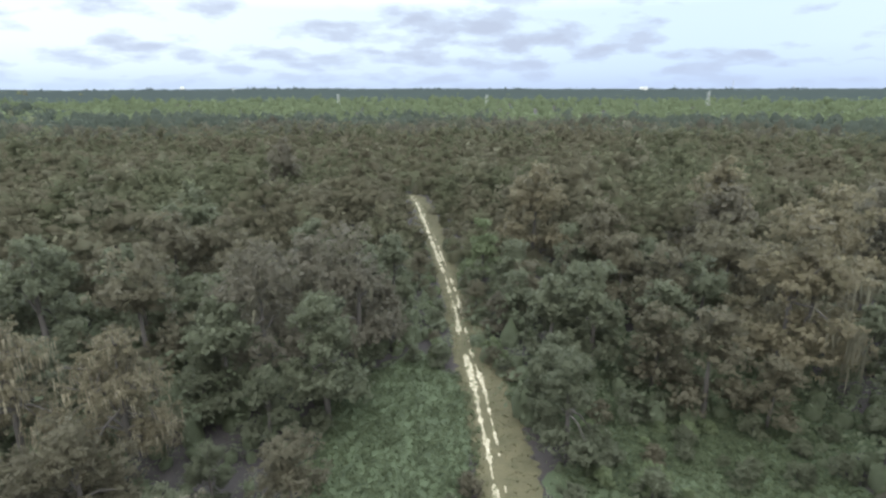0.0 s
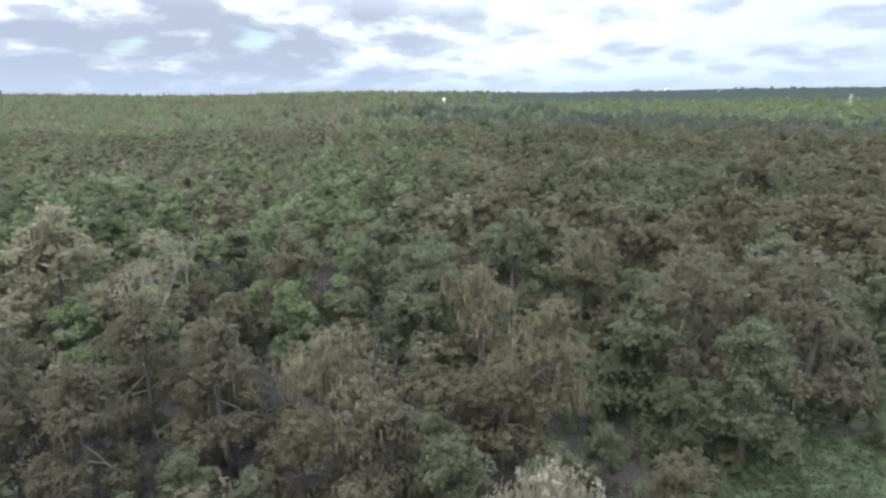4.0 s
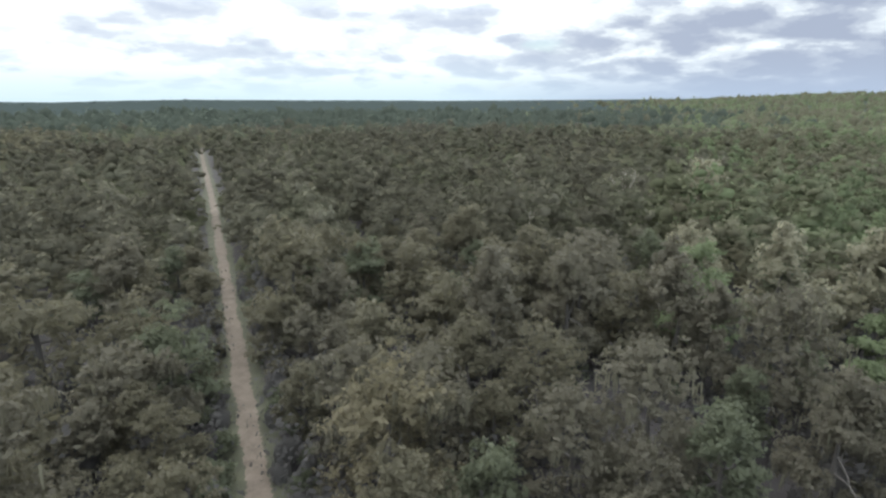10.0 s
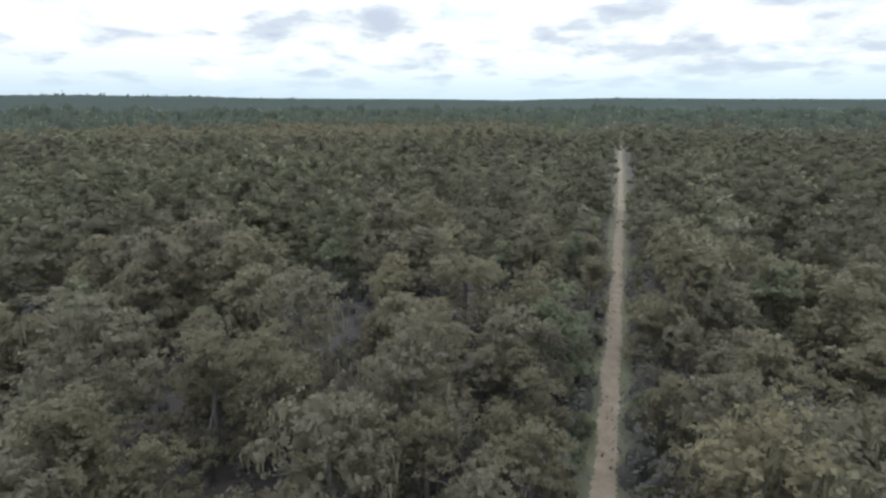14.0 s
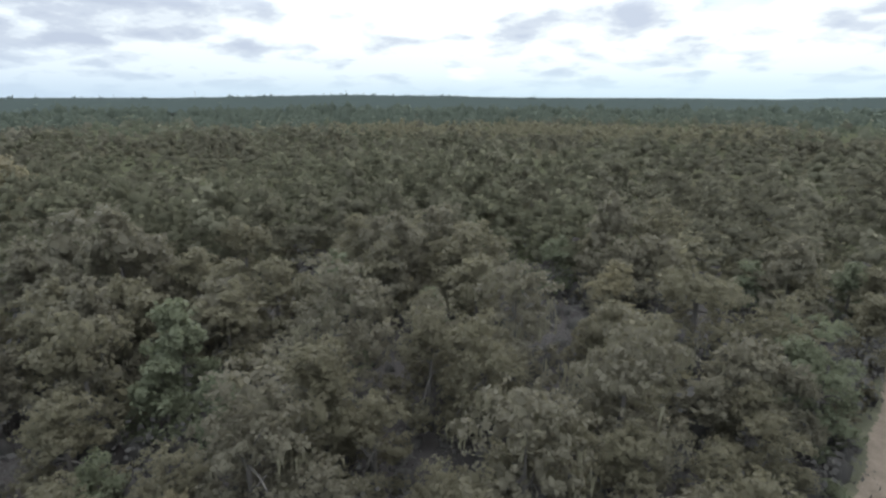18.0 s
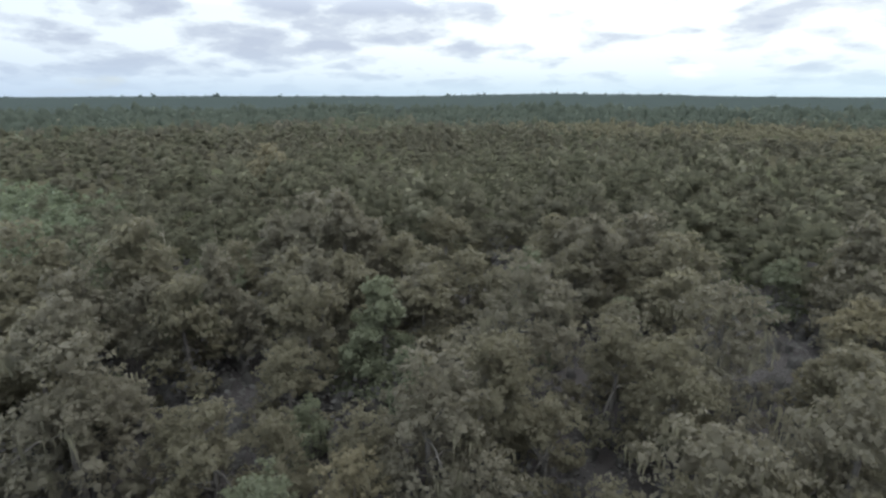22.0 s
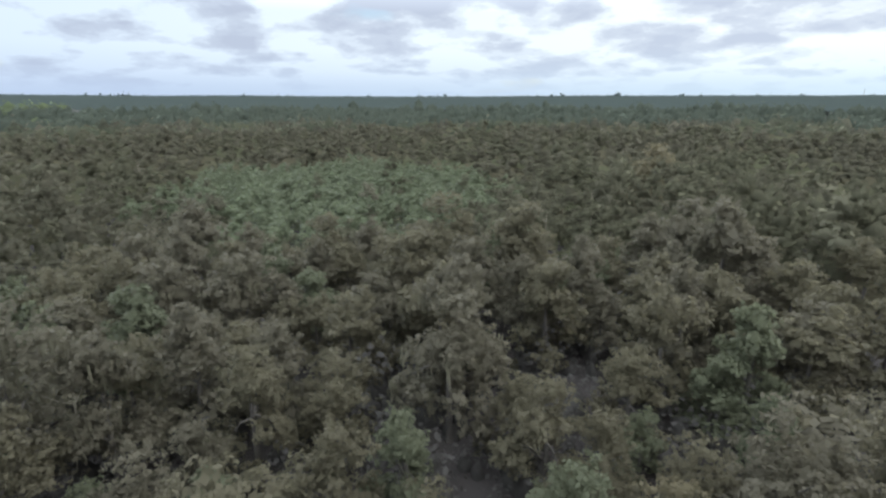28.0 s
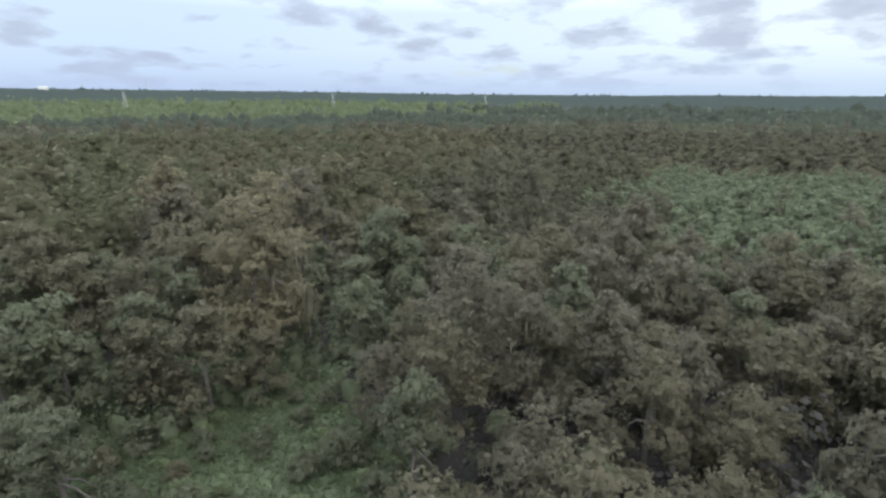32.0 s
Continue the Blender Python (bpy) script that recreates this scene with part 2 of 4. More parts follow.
def build(name, verts, tris, quads, face=None):
    """A mesh from arrays of places and of triangles and quads; face: for foliage, the way in which each place looks out of its crown."""
    me = bpy.data.meshes.new(name)
    verts = np.asarray(verts, np.float32)
    me.vertices.add(len(verts))
    me.vertices.foreach_set("co", verts.ravel())
    loops = np.concatenate([tris.ravel(), quads.ravel()]).astype(np.int32)
    me.loops.add(len(loops))
    me.loops.foreach_set("vertex_index", loops)
    me.polygons.add(len(tris) + len(quads))
    me.polygons.foreach_set("loop_start", np.concatenate([np.arange(len(tris)) * 3, len(tris) * 3 + np.arange(len(quads)) * 4]).astype(np.int32))
    if face is not None:
        me.attributes.new("spray", "FLOAT_VECTOR", "POINT").data.foreach_set("vector", np.asarray(face, np.float32).ravel())
    me.update(calc_edges=True)
    me.validate()
    return me


class Soup:
    """Gathers pieces of a mesh."""

    def __init__(self):
        self.v, self.t, self.q, self.f, self.tint, self.n = [], [], [], [], [], 0

    def add(self, v, t=None, q=None, f=None):
        v = np.asarray(v, float)
        if t is not None and len(t):
            self.t.append(np.asarray(t) + self.n)
        if q is not None and len(q):
            self.q.append(np.asarray(q) + self.n)
        self.v.append(v)
        self.f.append(np.tile([0.0, 0.0, 1.0], (len(v), 1)) if f is None else f)
        self.n += len(v)

    def arrays(self):
        return (np.concatenate(self.v), np.concatenate(self.t) if self.t else np.zeros((0, 3), int),
                np.concatenate(self.q) if self.q else np.zeros((0, 4), int), np.concatenate(self.f))

    def mesh(self, name, mat):
        me = build(name, *self.arrays())
        me.materials.append(mat)
        if self.tint:
            me.attributes.new("tint", "FLOAT_VECTOR", "POINT").data.foreach_set("vector", np.concatenate(self.tint).astype(np.float32).ravel())
        return me


def unit(a):
    return a / np.maximum(np.linalg.norm(a, axis=1, keepdims=True), 1e-9)


def cards(soup, c, n, size, g, slim=0.7, rise=0.6, loose=0.6, stir=0.27):
    """Leaf sprays: a folded kite at each place c, about facing n; their light follows the crown's own shape, as leaves by the thousand do."""
    k = len(c)
    f = unit(n + g.normal(0, stir, (k, 3)) + [0, 0, rise])
    n = unit(n + g.normal(0, loose, (k, 3)))
    a = unit(np.cross(n, g.normal(0, 1, (k, 3))))
    b = np.cross(n, a)
    s = (size * g.uniform(0.6, 1.35, k))[:, None]
    v = np.stack([c - a * s, c + b * s * slim - n * s * 0.15, c + a * s * 1.1 - n * s * 0.1, c - b * s * slim - n * s * 0.15], 1).reshape(-1, 3)
    i = np.arange(k)[:, None] * 4
    soup.add(v, np.concatenate([i + [0, 1, 2], i + [0, 2, 3]]), None, np.repeat(f, 4, 0))


def ico(level):
    bm = bmesh.new()
    bmesh.ops.create_icosphere(bm, subdivisions=level, radius=1.0)
    v = np.array([p.co[:] for p in bm.verts])
    f = np.array([[p.index for p in q.verts] for q in bm.faces])
    bm.free()
    return v, f


def dome(level, cut):
    """The upper part of a ball."""
    v, f = ico(level)
    f = f[v[f][:, :, 2].mean(1) > cut]
    used, f = np.unique(f, return_inverse=True)
    return v[used], f.reshape(-1, 3)


ICO1, DOME = ico(1), dome(1, -0.3)


def blob(soup, c, r, g, shape=ICO1, rough=0.22, rise=0.3):
    v = shape[0] * (1 + g.uniform(-rough, rough, (len(shape[0]), 1))) * r + c
    soup.add(v, shape[1], None, unit(shape[0] + g.normal(0, 0.15, shape[0].shape) + [0, 0, rise]))


def tube(soup, pts, radii, sides=6):
    """A tapered limb through pts."""
    pts = np.asarray(pts, float)
    d = unit(np.gradient(pts, axis=0))
    a = unit(np.cross(d, [0.31, 0.17, 0.93]) + 1e-6)
    b = np.cross(d, a)
    w = np.linspace(0, 2 * np.pi, sides, endpoint=False)
    ring = pts[:, None] + np.asarray(radii)[:, None, None] * (np.cos(w)[None, :, None] * a[:, None] + np.sin(w)[None, :, None] * b[:, None])
    k = len(pts)
    i, j = np.meshgrid(np.arange(k - 1), np.arange(sides), indexing="ij")
    i, j = i.ravel(), j.ravel()
    j2 = (j + 1) % sides
    soup.add(ring.reshape(-1, 3), None, np.stack([i * sides + j, i * sides + j2, (i + 1) * sides + j2, (i + 1) * sides + j], 1))


def lobes(g, count, wide, low, high, flat=0.8, lump=(0.11, 0.20)):
    """Places and half sizes of the boughs of a crown: rounded pads of foliage in three tiers, wide across, between the heights low and high."""
    out = []
    turn = g.uniform(0, 6.28)
    lower, upper = int(g.integers(6, 8)), int(g.integers(4, 6))
    tiers = [(lower, (0.46, 0.66), (0.08, 0.38), (0.28, 0.40)), (upper, (0.22, 0.44), (0.46, 0.74), (0.28, 0.40)), (1, (0.0, 0.14), (0.78, 0.86), (0.28, 0.38))]
    for k, (n, away, up, size) in enumerate(tiers):
        skip = int(g.integers(n)) if k == 0 else -1
        for i in range(n):
            w, d = turn + k * 1.1 + i * 6.283 / n + g.uniform(-0.3, 0.3), g.uniform(*away)
            r = g.uniform(*size) * wide * (0.6 if i == skip else 1.0)
            c = np.array([math.cos(w) * d * wide, math.sin(w) * d * wide, low + (high - low) * g.uniform(*up)])
            c[2] = min(c[2], high - r * 0.66)
            out.append((c, np.array([r * g.uniform(0.9, 1.15), r * g.uniform(0.9, 1.15), r * g.uniform(0.62, 0.85)])))
    # sprays that stand out of the outline
    for i in range(count // 5):
        c, r = out[int(g.integers(len(out)))]
        n = unit(g.normal(0, 1, (1, 3)) + [0, 0, 0.8])[0]
        q = g.uniform(*lump) * wide * 0.75
        out.append((c + n * r * 0.95, np.array([q, q, q * flat])))
    return out


def one_crown(soup, lumps, own=0.35):
    """Turns the light of single lumps towards that of the crown as a whole."""
    c = np.array([o[0] for o in lumps])
    mid = np.array([c[:, 0].mean(), c[:, 1].mean(), c[:, 2].min() + 0.1 * np.ptp(c[:, 2])])
    size = np.maximum(np.ptp(c, axis=0) / 2, 0.5)
    soup.f = [unit(f * own + unit((v - mid) / size) * (1 - own) + [0, 0, 0.7]) for v, f in zip(soup.v, soup.f)]


def crown_soup(g, lumps, per, size, core=0.24, shape=DOME, bunch=13):
    """Pads of foliage: a small heart in each, larger sprays round it and bunches of fine ones outside; per: bunches on a pad of usual size."""
    s = Soup()
    usual = np.sort([r[0] for c, r in lumps])[-6]
    for c, r in lumps:
        if r[0] > usual * 0.8:
            blob(s, c - [0, 0, 0.35 * r[2]], r * core, g, shape, 0.4)
        k = max(2, int(per * min(2.5, (r[0] / usual) ** 2)))
        n = unit(g.normal(0, 1, (k, 3)) + [0, 0, 0.2])
        cards(s, c + n * r * g.uniform(0.35, 0.8, (k, 1)), n, size * 2.0, g, slim=0.75)
        n = unit(g.normal(0, 1, (k, 3)) + [0, 0, 0.3])
        heart = np.repeat(c + n * r * g.uniform(0.6, 1.18, (k, 1)), bunch, 0)
        m = np.repeat(n, bunch, 0)
        away = unit(g.normal(0, 1, (len(m), 3)) + m * 0.4) * (size * 2.6) * np.cbrt(g.uniform(0, 1, (len(m), 1)))
        cards(s, heart + away * [1, 1, 0.7], unit(m + away / (size * 3.5)), size, g, slim=0.6)
    one_crown(s, lumps)
    return s


def trunk_parts(g, lumps, high, thick, limbs, bark):
    s = Soup()
    top = np.array([g.uniform(-0.6, 0.6), g.uniform(-0.6, 0.6), high * 0.6])
    tube(s, [(0, 0, -0.3), (0, 0, 0.4), top * 0.5, top], [thick * 1.5, thick * 1.05, thick * 0.85, thick * 0.4], 8)
    out = [("trunk", s.mesh("trunk", bark))]
    for k in g.choice(len(lumps), min(limbs, len(lumps)), replace=False):
        s = Soup()
        e = lumps[k][0]
        st = top * g.uniform(0.5, 0.8)
        tube(s, [st, st * 0.55 + e * 0.45 + [0, 0, 0.6], e], [thick * 0.45, thick * 0.28, thick * 0.08], 5)
        out.append(("limb", s.mesh("limb", bark)))
    return out


def beards(soup, g, p, long, strands=5, loose=0.16, wide=(0.03, 0.085)):
    """Beards of moss: a few hanging strands of uneven length at each place p."""
    p = np.repeat(p, strands, 0)
    k = len(p)
    p = p + g.normal(0, loose, (k, 3)) * [1, 1, 0.5]
    w = g.uniform(0, 2 * np.pi, k)
    ln = long * g.uniform(0.3, 1.25, k) * np.repeat(g.uniform(0.6, 1.3, k // strands), strands)
    a = np.stack([-np.sin(w), np.cos(w), np.zeros(k)], 1) * g.uniform(*wide, k)[:, None]
    drop = np.stack([g.normal(0, 0.07, k), g.normal(0, 0.07, k), -np.ones(k)], 1) * ln[:, None]
    v = np.stack([p - a, p + a, p + drop * 0.55 + a * 0.8, p + drop, p + drop * 0.5 - a * 0.9], 1).reshape(-1, 3)
    out = unit(np.stack([np.cos(w) * 0.4, np.sin(w) * 0.4, np.ones(k)], 1) + p * [0.12, 0.12, 0])
    i = np.arange(k)[:, None] * 5
    soup.add(v, np.concatenate([i + [0, 1, 2], i + [0, 2, 4], i + [4, 2, 3]]), None, np.repeat(out, 5, 0))


def moss_soup(g, lumps, per, long):
    """Beards of moss that hang from the outsides of the lumps."""
    s = Soup()
    for c, r in lumps:
        k = max(1, per // 5)
        if g.uniform() < 0.3:
            continue
        w = g.uniform(0, 2 * np.pi, k)
        d = np.sqrt(g.uniform(0.5, 1.3, k))
        beards(s, g, c + np.stack([np.cos(w) * d * r[0], np.sin(w) * d * r[1], g.uniform(-0.6, 0.4, k) * r[2]], 1), long)
    return s


def part(name, me, parent, label=""):
    ob = new(name, me)
    ob.parent = parent
    return tagged(ob, label)


# ---- terrain ----
# treetop line of the far ridges: heading and degrees above eye level
RIDGE = [(0, 0.93), (6, 0.92), (18, 0.92), (29, 0.77), (35, 0.69), (45, 0.8), (55, 0.82), (61, 0.75), (70, 0.46), (76, 0.42), (83, 0.52), (89, 0.54), (94, 0.44), (103, 0.03), (115, -0.17),
         (127, -0.27), (134, -0.19), (141, -0.15), (147, -0.07), (152, 0.02), (158, -0.13), (163, -0.35), (167, -0.25), (175, -0.06), (181, -0.03), (186, 0.05), (189, 0.1), (195, 0.3),
         (200, 0.34), (205, 0.42), (210, 0.37), (217, 0.23), (222, 0.17), (226, 0.2), (245, 0.21), (254, 0.15), (260, 0.15), (271, 0.2), (277, 0.29), (284, 0.26), (298, 0.38), (304, 0.44),
         (315, 0.62), (330, 0.76), (345, 0.84), (360, 0.93)]
EYE = 45.0
RIDGE_AT = 2300.0


def ground_z(x, y):
    """Height of the ground: level near the trail, rising far off to the ridges."""
    x, y = np.asarray(x, float), np.asarray(y, float)
    r = np.hypot(x, y)
    h = np.degrees(np.arctan2(-x, y)) % 360
    e = np.interp(h, *np.transpose(RIDGE))
    top = EYE + RIDGE_AT * np.tan(np.radians(e)) - 14.0
    s = np.clip((r - 350) / (RIDGE_AT - 350), 0, 1)
    return top * (s * s * (3 - 2 * s)) ** 1.8


def ring_sheet(r0, r1, rings, spokes, lift=0.0, rough=0.0, seed=1):
    g = np.random.default_rng(seed)
    r = r0 * (r1 / r0) ** np.linspace(0, 1, rings)
    w = np.linspace(0, 2 * np.pi, spokes, endpoint=False)
    x = (r[:, None] * -np.sin(w)).ravel()
    y = (r[:, None] * np.cos(w)).ravel()
    z = ground_z(x, y) + lift + g.uniform(-rough, rough, len(x))
    i, j = np.meshgrid(np.arange(rings - 1), np.arange(spokes), indexing="ij")
    i, j = i.ravel(), j.ravel()
    j2 = (j + 1) % spokes
    return np.stack([x, y, z], 1), np.stack([i * spokes + j, i * spokes + j2, (i + 1) * spokes + j2, (i + 1) * spokes + j], 1)


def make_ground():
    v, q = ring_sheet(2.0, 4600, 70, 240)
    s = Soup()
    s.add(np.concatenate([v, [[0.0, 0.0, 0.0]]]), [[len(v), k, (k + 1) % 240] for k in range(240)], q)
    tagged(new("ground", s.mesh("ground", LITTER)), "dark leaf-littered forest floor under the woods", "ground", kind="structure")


make_ground()

# ---- the trail: a sandy track to the north, a wider dirt road to the south ----
TRACK = [(-2.0, 0.0), (3.0, 25.0), (6.5, 51.0), (5.9, 62.0), (5.4, 73.0), (3.9, 89.0), (2.6, 111.0), (0.1, 135.0), (-4.7, 175.0), (-10.7, 223.0), (-14.5, 243.0), (-26.0, 254.0), (-50.0, 258.0)]
ROAD = [(-2.0, 0.0), (-26.0, -45.5), (-47.0, -84.5), (-72.0, -131.0), (-118.5, -218.0), (-216.0, -405.0), (-260.0, -489.0)]


def along(line, step):
    p = np.asarray(line, float)
    d = np.r_[0, np.cumsum(np.hypot(*np.diff(p, axis=0).T))]
    s = np.arange(0, d[-1], step)
    return np.stack([np.interp(s, d, p[:, 0]), np.interp(s, d, p[:, 1])], 1)


def strip(name, line, side, width, mat, z, seed, ragged=0.3, step=0.5, bare=None):
    """A ribbon along a line, shifted sideways, with ragged edges; bare: how much of its width is left where grass grows in."""
    g = np.random.default_rng(seed)
    p = along(line, step)
    d = unit(np.gradient(p, axis=0))
    n = np.stack([d[:, 1], -d[:, 0]], 1)
    k = len(p)

    def wave(f, o):
        return np.array([noise.noise((i * step * f, seed * 7.3, o)) for i in range(k)])

    full = 1 + wave(0.11, 0.0) * 0.4
    if bare is not None:
        full = full * np.clip(bare + wave(0.16, 2.0) * 1.3 + wave(0.7, 3.0) * 0.9, 0.0, 1.35)
    shift = side + wave(0.09, 5.0) * 0.3
    l = shift - width / 2 * full - g.uniform(0, ragged, k) * np.minimum(full, 1)
    r = shift + width / 2 * full + g.uniform(0, ragged, k) * np.minimum(full, 1)
    x = np.stack([l, (l + r) / 2, r], 1)
    v = p[:, None] + n[:, None] * x[:, :, None]
    v = np.concatenate([v, np.broadcast_to(np.array([z, z + 0.03, z])[None, :, None], (k, 3, 1))], 2).reshape(-1, 3)
    i = np.arange(k - 1)
    i = i[(full[:-1] > 0.08) & (full[1:] > 0.08)] * 3
    s = Soup()
    s.add(v, None, np.concatenate([np.stack([i, i + 1, i + 4, i + 3], 1), np.stack([i + 1, i + 2, i + 5, i + 4], 1)]))
    return new(name, s.mesh(name, mat))


tagged(strip("verge", TRACK, 1.5, 6.6, VERGE, 0.03, 3, 1.2), "worn yellow-green grass verge along the sandy track", "grass", kind="structure")
tagged(strip("trail", TRACK, -0.3, 0.62, SAND, 0.07, 5, 0.4, 0.2, 0.6), "pale sandy rut of the forest track", "trail", kind="structure")
tagged(strip("trail", TRACK, 1.05, 0.5, SAND, 0.07, 8, 0.3, 0.2, 0.15), "narrow broken sandy rut beside the main one", "trail", kind="structure")
tagged(strip("verge", ROAD, 0.0, 6.0, LITTER_GRASS, 0.03, 4, 0.9), "thin grass beside the dirt road, tree shade put into its colour", "grass", kind="structure")
tagged(strip("road", ROAD, 0.0, 2.25, DIRT, 0.08, 6, 0.55), "straight pinkish-brown dirt road through the woods", "road", kind="structure")

# ---- trees ----


def tree_kind(name, leaf, seed, wide, low, high, count, per, size, moss=0, long=1.6, label="", thick=0.3, limbs=6, shape=None, bark=None):
    """One tree, as a pattern of meshes: crown, trunk, limbs and, where it has any, moss."""
    g = np.random.default_rng(seed)
    lumps = lobes(g, count, wide, low, high)
    parts = [("crown", crown_soup(g, lumps, per, size, shape=shape or DOME).mesh("crown", leaf)),
             *trunk_parts(g, lumps, high, thick, limbs, bark or BARK)]
    if moss:
        parts.append(("moss", moss_soup(g, lumps, moss, long).mesh("moss", MOSS)))
    return dict(name=name, parts=parts, label=label, high=high, wide=wide)


def plant(kind, x, y, scale, turn, label="", group="", tall=1.0):
    root = new(kind["name"])
    root.empty_display_size = 0.5
    tagged(root, label or kind["label"], "tree", group)
    for n, me in kind["parts"]:
        ob = part(n, me, root)
        if n == "brushwood":
            tagged(ob, "bare bleached twigs", kind="stuff")
        if n == "moss":
            tagged(ob, "hanging grey moss beards", kind="stuff")
    root.matrix_basis = pose(x, y, float(ground_z(x, y)), 0, 0, turn) @ Matrix.Diagonal((scale, scale, scale * tall, 1))
    return root


def draped_oak(seed, wide, low, high, count, leaf, leafy, moss, long, label, beard=None):
    """An oak whose boughs are hung with curtains of moss: bleached boughs and twigs, thin leaf, long beards."""
    g = np.random.default_rng(seed)
    lumps = lobes(g, count, wide, low, high, lump=(0.08, 0.15))
    parts = trunk_parts(g, lumps, high, 0.42, 12, DEAD if leaf is MOSS_PALE else BARK)
    some = [o for o in lumps if g.uniform() < leafy]
    if some:
        parts.append(("crown", crown_soup(g, some, 52 if leafy > 0.5 else 12, 0.16, bunch=14).mesh("crown", leaf)))
    hang, twigs = Soup(), Soup()
    for c, r in lumps:
        area = (r[0] / (wide * 0.12)) ** 2
        k = int(moss * min(area, 6))
        n = unit(g.normal(0, 1, (k, 3)) + [0, 0, 0.25])
        beards(hang, g, c + n * r * g.uniform(0.4, 1.1, (k, 1)), long)
        for i in range(int((2 if leafy > 0.5 else 4) * min(area, 4))):
            n = unit(g.normal(0, 1, (1, 3)) + [0, 0, 0.5])[0]
            e = c + n * r * (1.2 if leafy > 0.5 else 1.0)
            m = (c + e) / 2 + g.normal(0, 0.25, 3)
            tube(twigs, [c, m, e], [0.07, 0.045, 0.015], 4)
            for k in range(0 if leafy > 0.5 else 5):
                q = m + (e - m) * g.uniform(0.1, 1.0)
                o = q + g.normal(0, 0.55, 3) + [0, 0, 0.25]
                tube(twigs, [q, (q + o) / 2 + g.normal(0, 0.1, 3), o], [0.03, 0.022, 0.01], 3)
    parts.append(("moss", hang.mesh("moss", beard or MOSS_PALE)))
    parts.append(("brushwood", twigs.mesh("brushwood", DEAD if leaf is MOSS_PALE else BARK)))
    return dict(name="live_oak", parts=parts, label=label, high=high, wide=wide)


NEAR = 92.0
FINE, COARSE = {}, {}
SPEC = {   # leaf, wide, low, high, lumps, moss strands per lump, moss length, label
    "moss": ("live_oak", LEAF_BROWN, 6.0, 1.8, 15.5, 40, 30, 1.8, "grey-brown live oak draped with hanging moss"),
    "pale": ("live_oak", LEAF_PALE, 5.8, 1.8, 16.0, 40, 30, 1.8, "pale live oak thickly hung with grey moss"),
    "grey": ("live_oak", LEAF_GREY, 6.2, 1.6, 16.0, 44, 34, 2.2, "tall grey-leaved live oak with long beards of moss"),
    "olive": ("oak_tree", LEAF_OLIVE, 5.8, 1.6, 14.5, 42, 1, 1.0, "broad olive-green oak with a lumpy crown"),
    # these crowns look sunlit through their brighter leaf colour alone
    "bright": ("broadleaf_tree", LEAF_BRIGHT, 4.6, 1.2, 13.5, 38, 0, 1.0, "green broadleaf tree in the canopy, sunlight put into its leaf colour"),
    "green": ("broadleaf_tree", LEAF_GREEN, 4.6, 1.2, 13.5, 38, 0, 1.0, "dense green broadleaf tree in the woods"),
}
for kk, (nm, lf, wd, lo, hi, ct, ms, lg, lb) in SPEC.items():
    FINE[kk] = [tree_kind(nm, lf, 11 + 7 * i + len(kk), wd * s, lo, hi * s2, ct, 34, 0.185, ms, lg, lb, limbs=4, shape=DOME) for i, (s, s2) in enumerate(((1.0, 1.0), (1.12, 0.95), (0.9, 1.05)))]
    COARSE[kk] = [tree_kind(nm, lf, 51 + 7 * i + len(kk), wd * s, lo, hi * s2, 22, 17, 0.29, ms // 2, lg, lb, limbs=0, shape=DOME) for i, (s, s2) in enumerate(((1.0, 1.0), (1.1, 0.95), (0.92, 1.04)))]

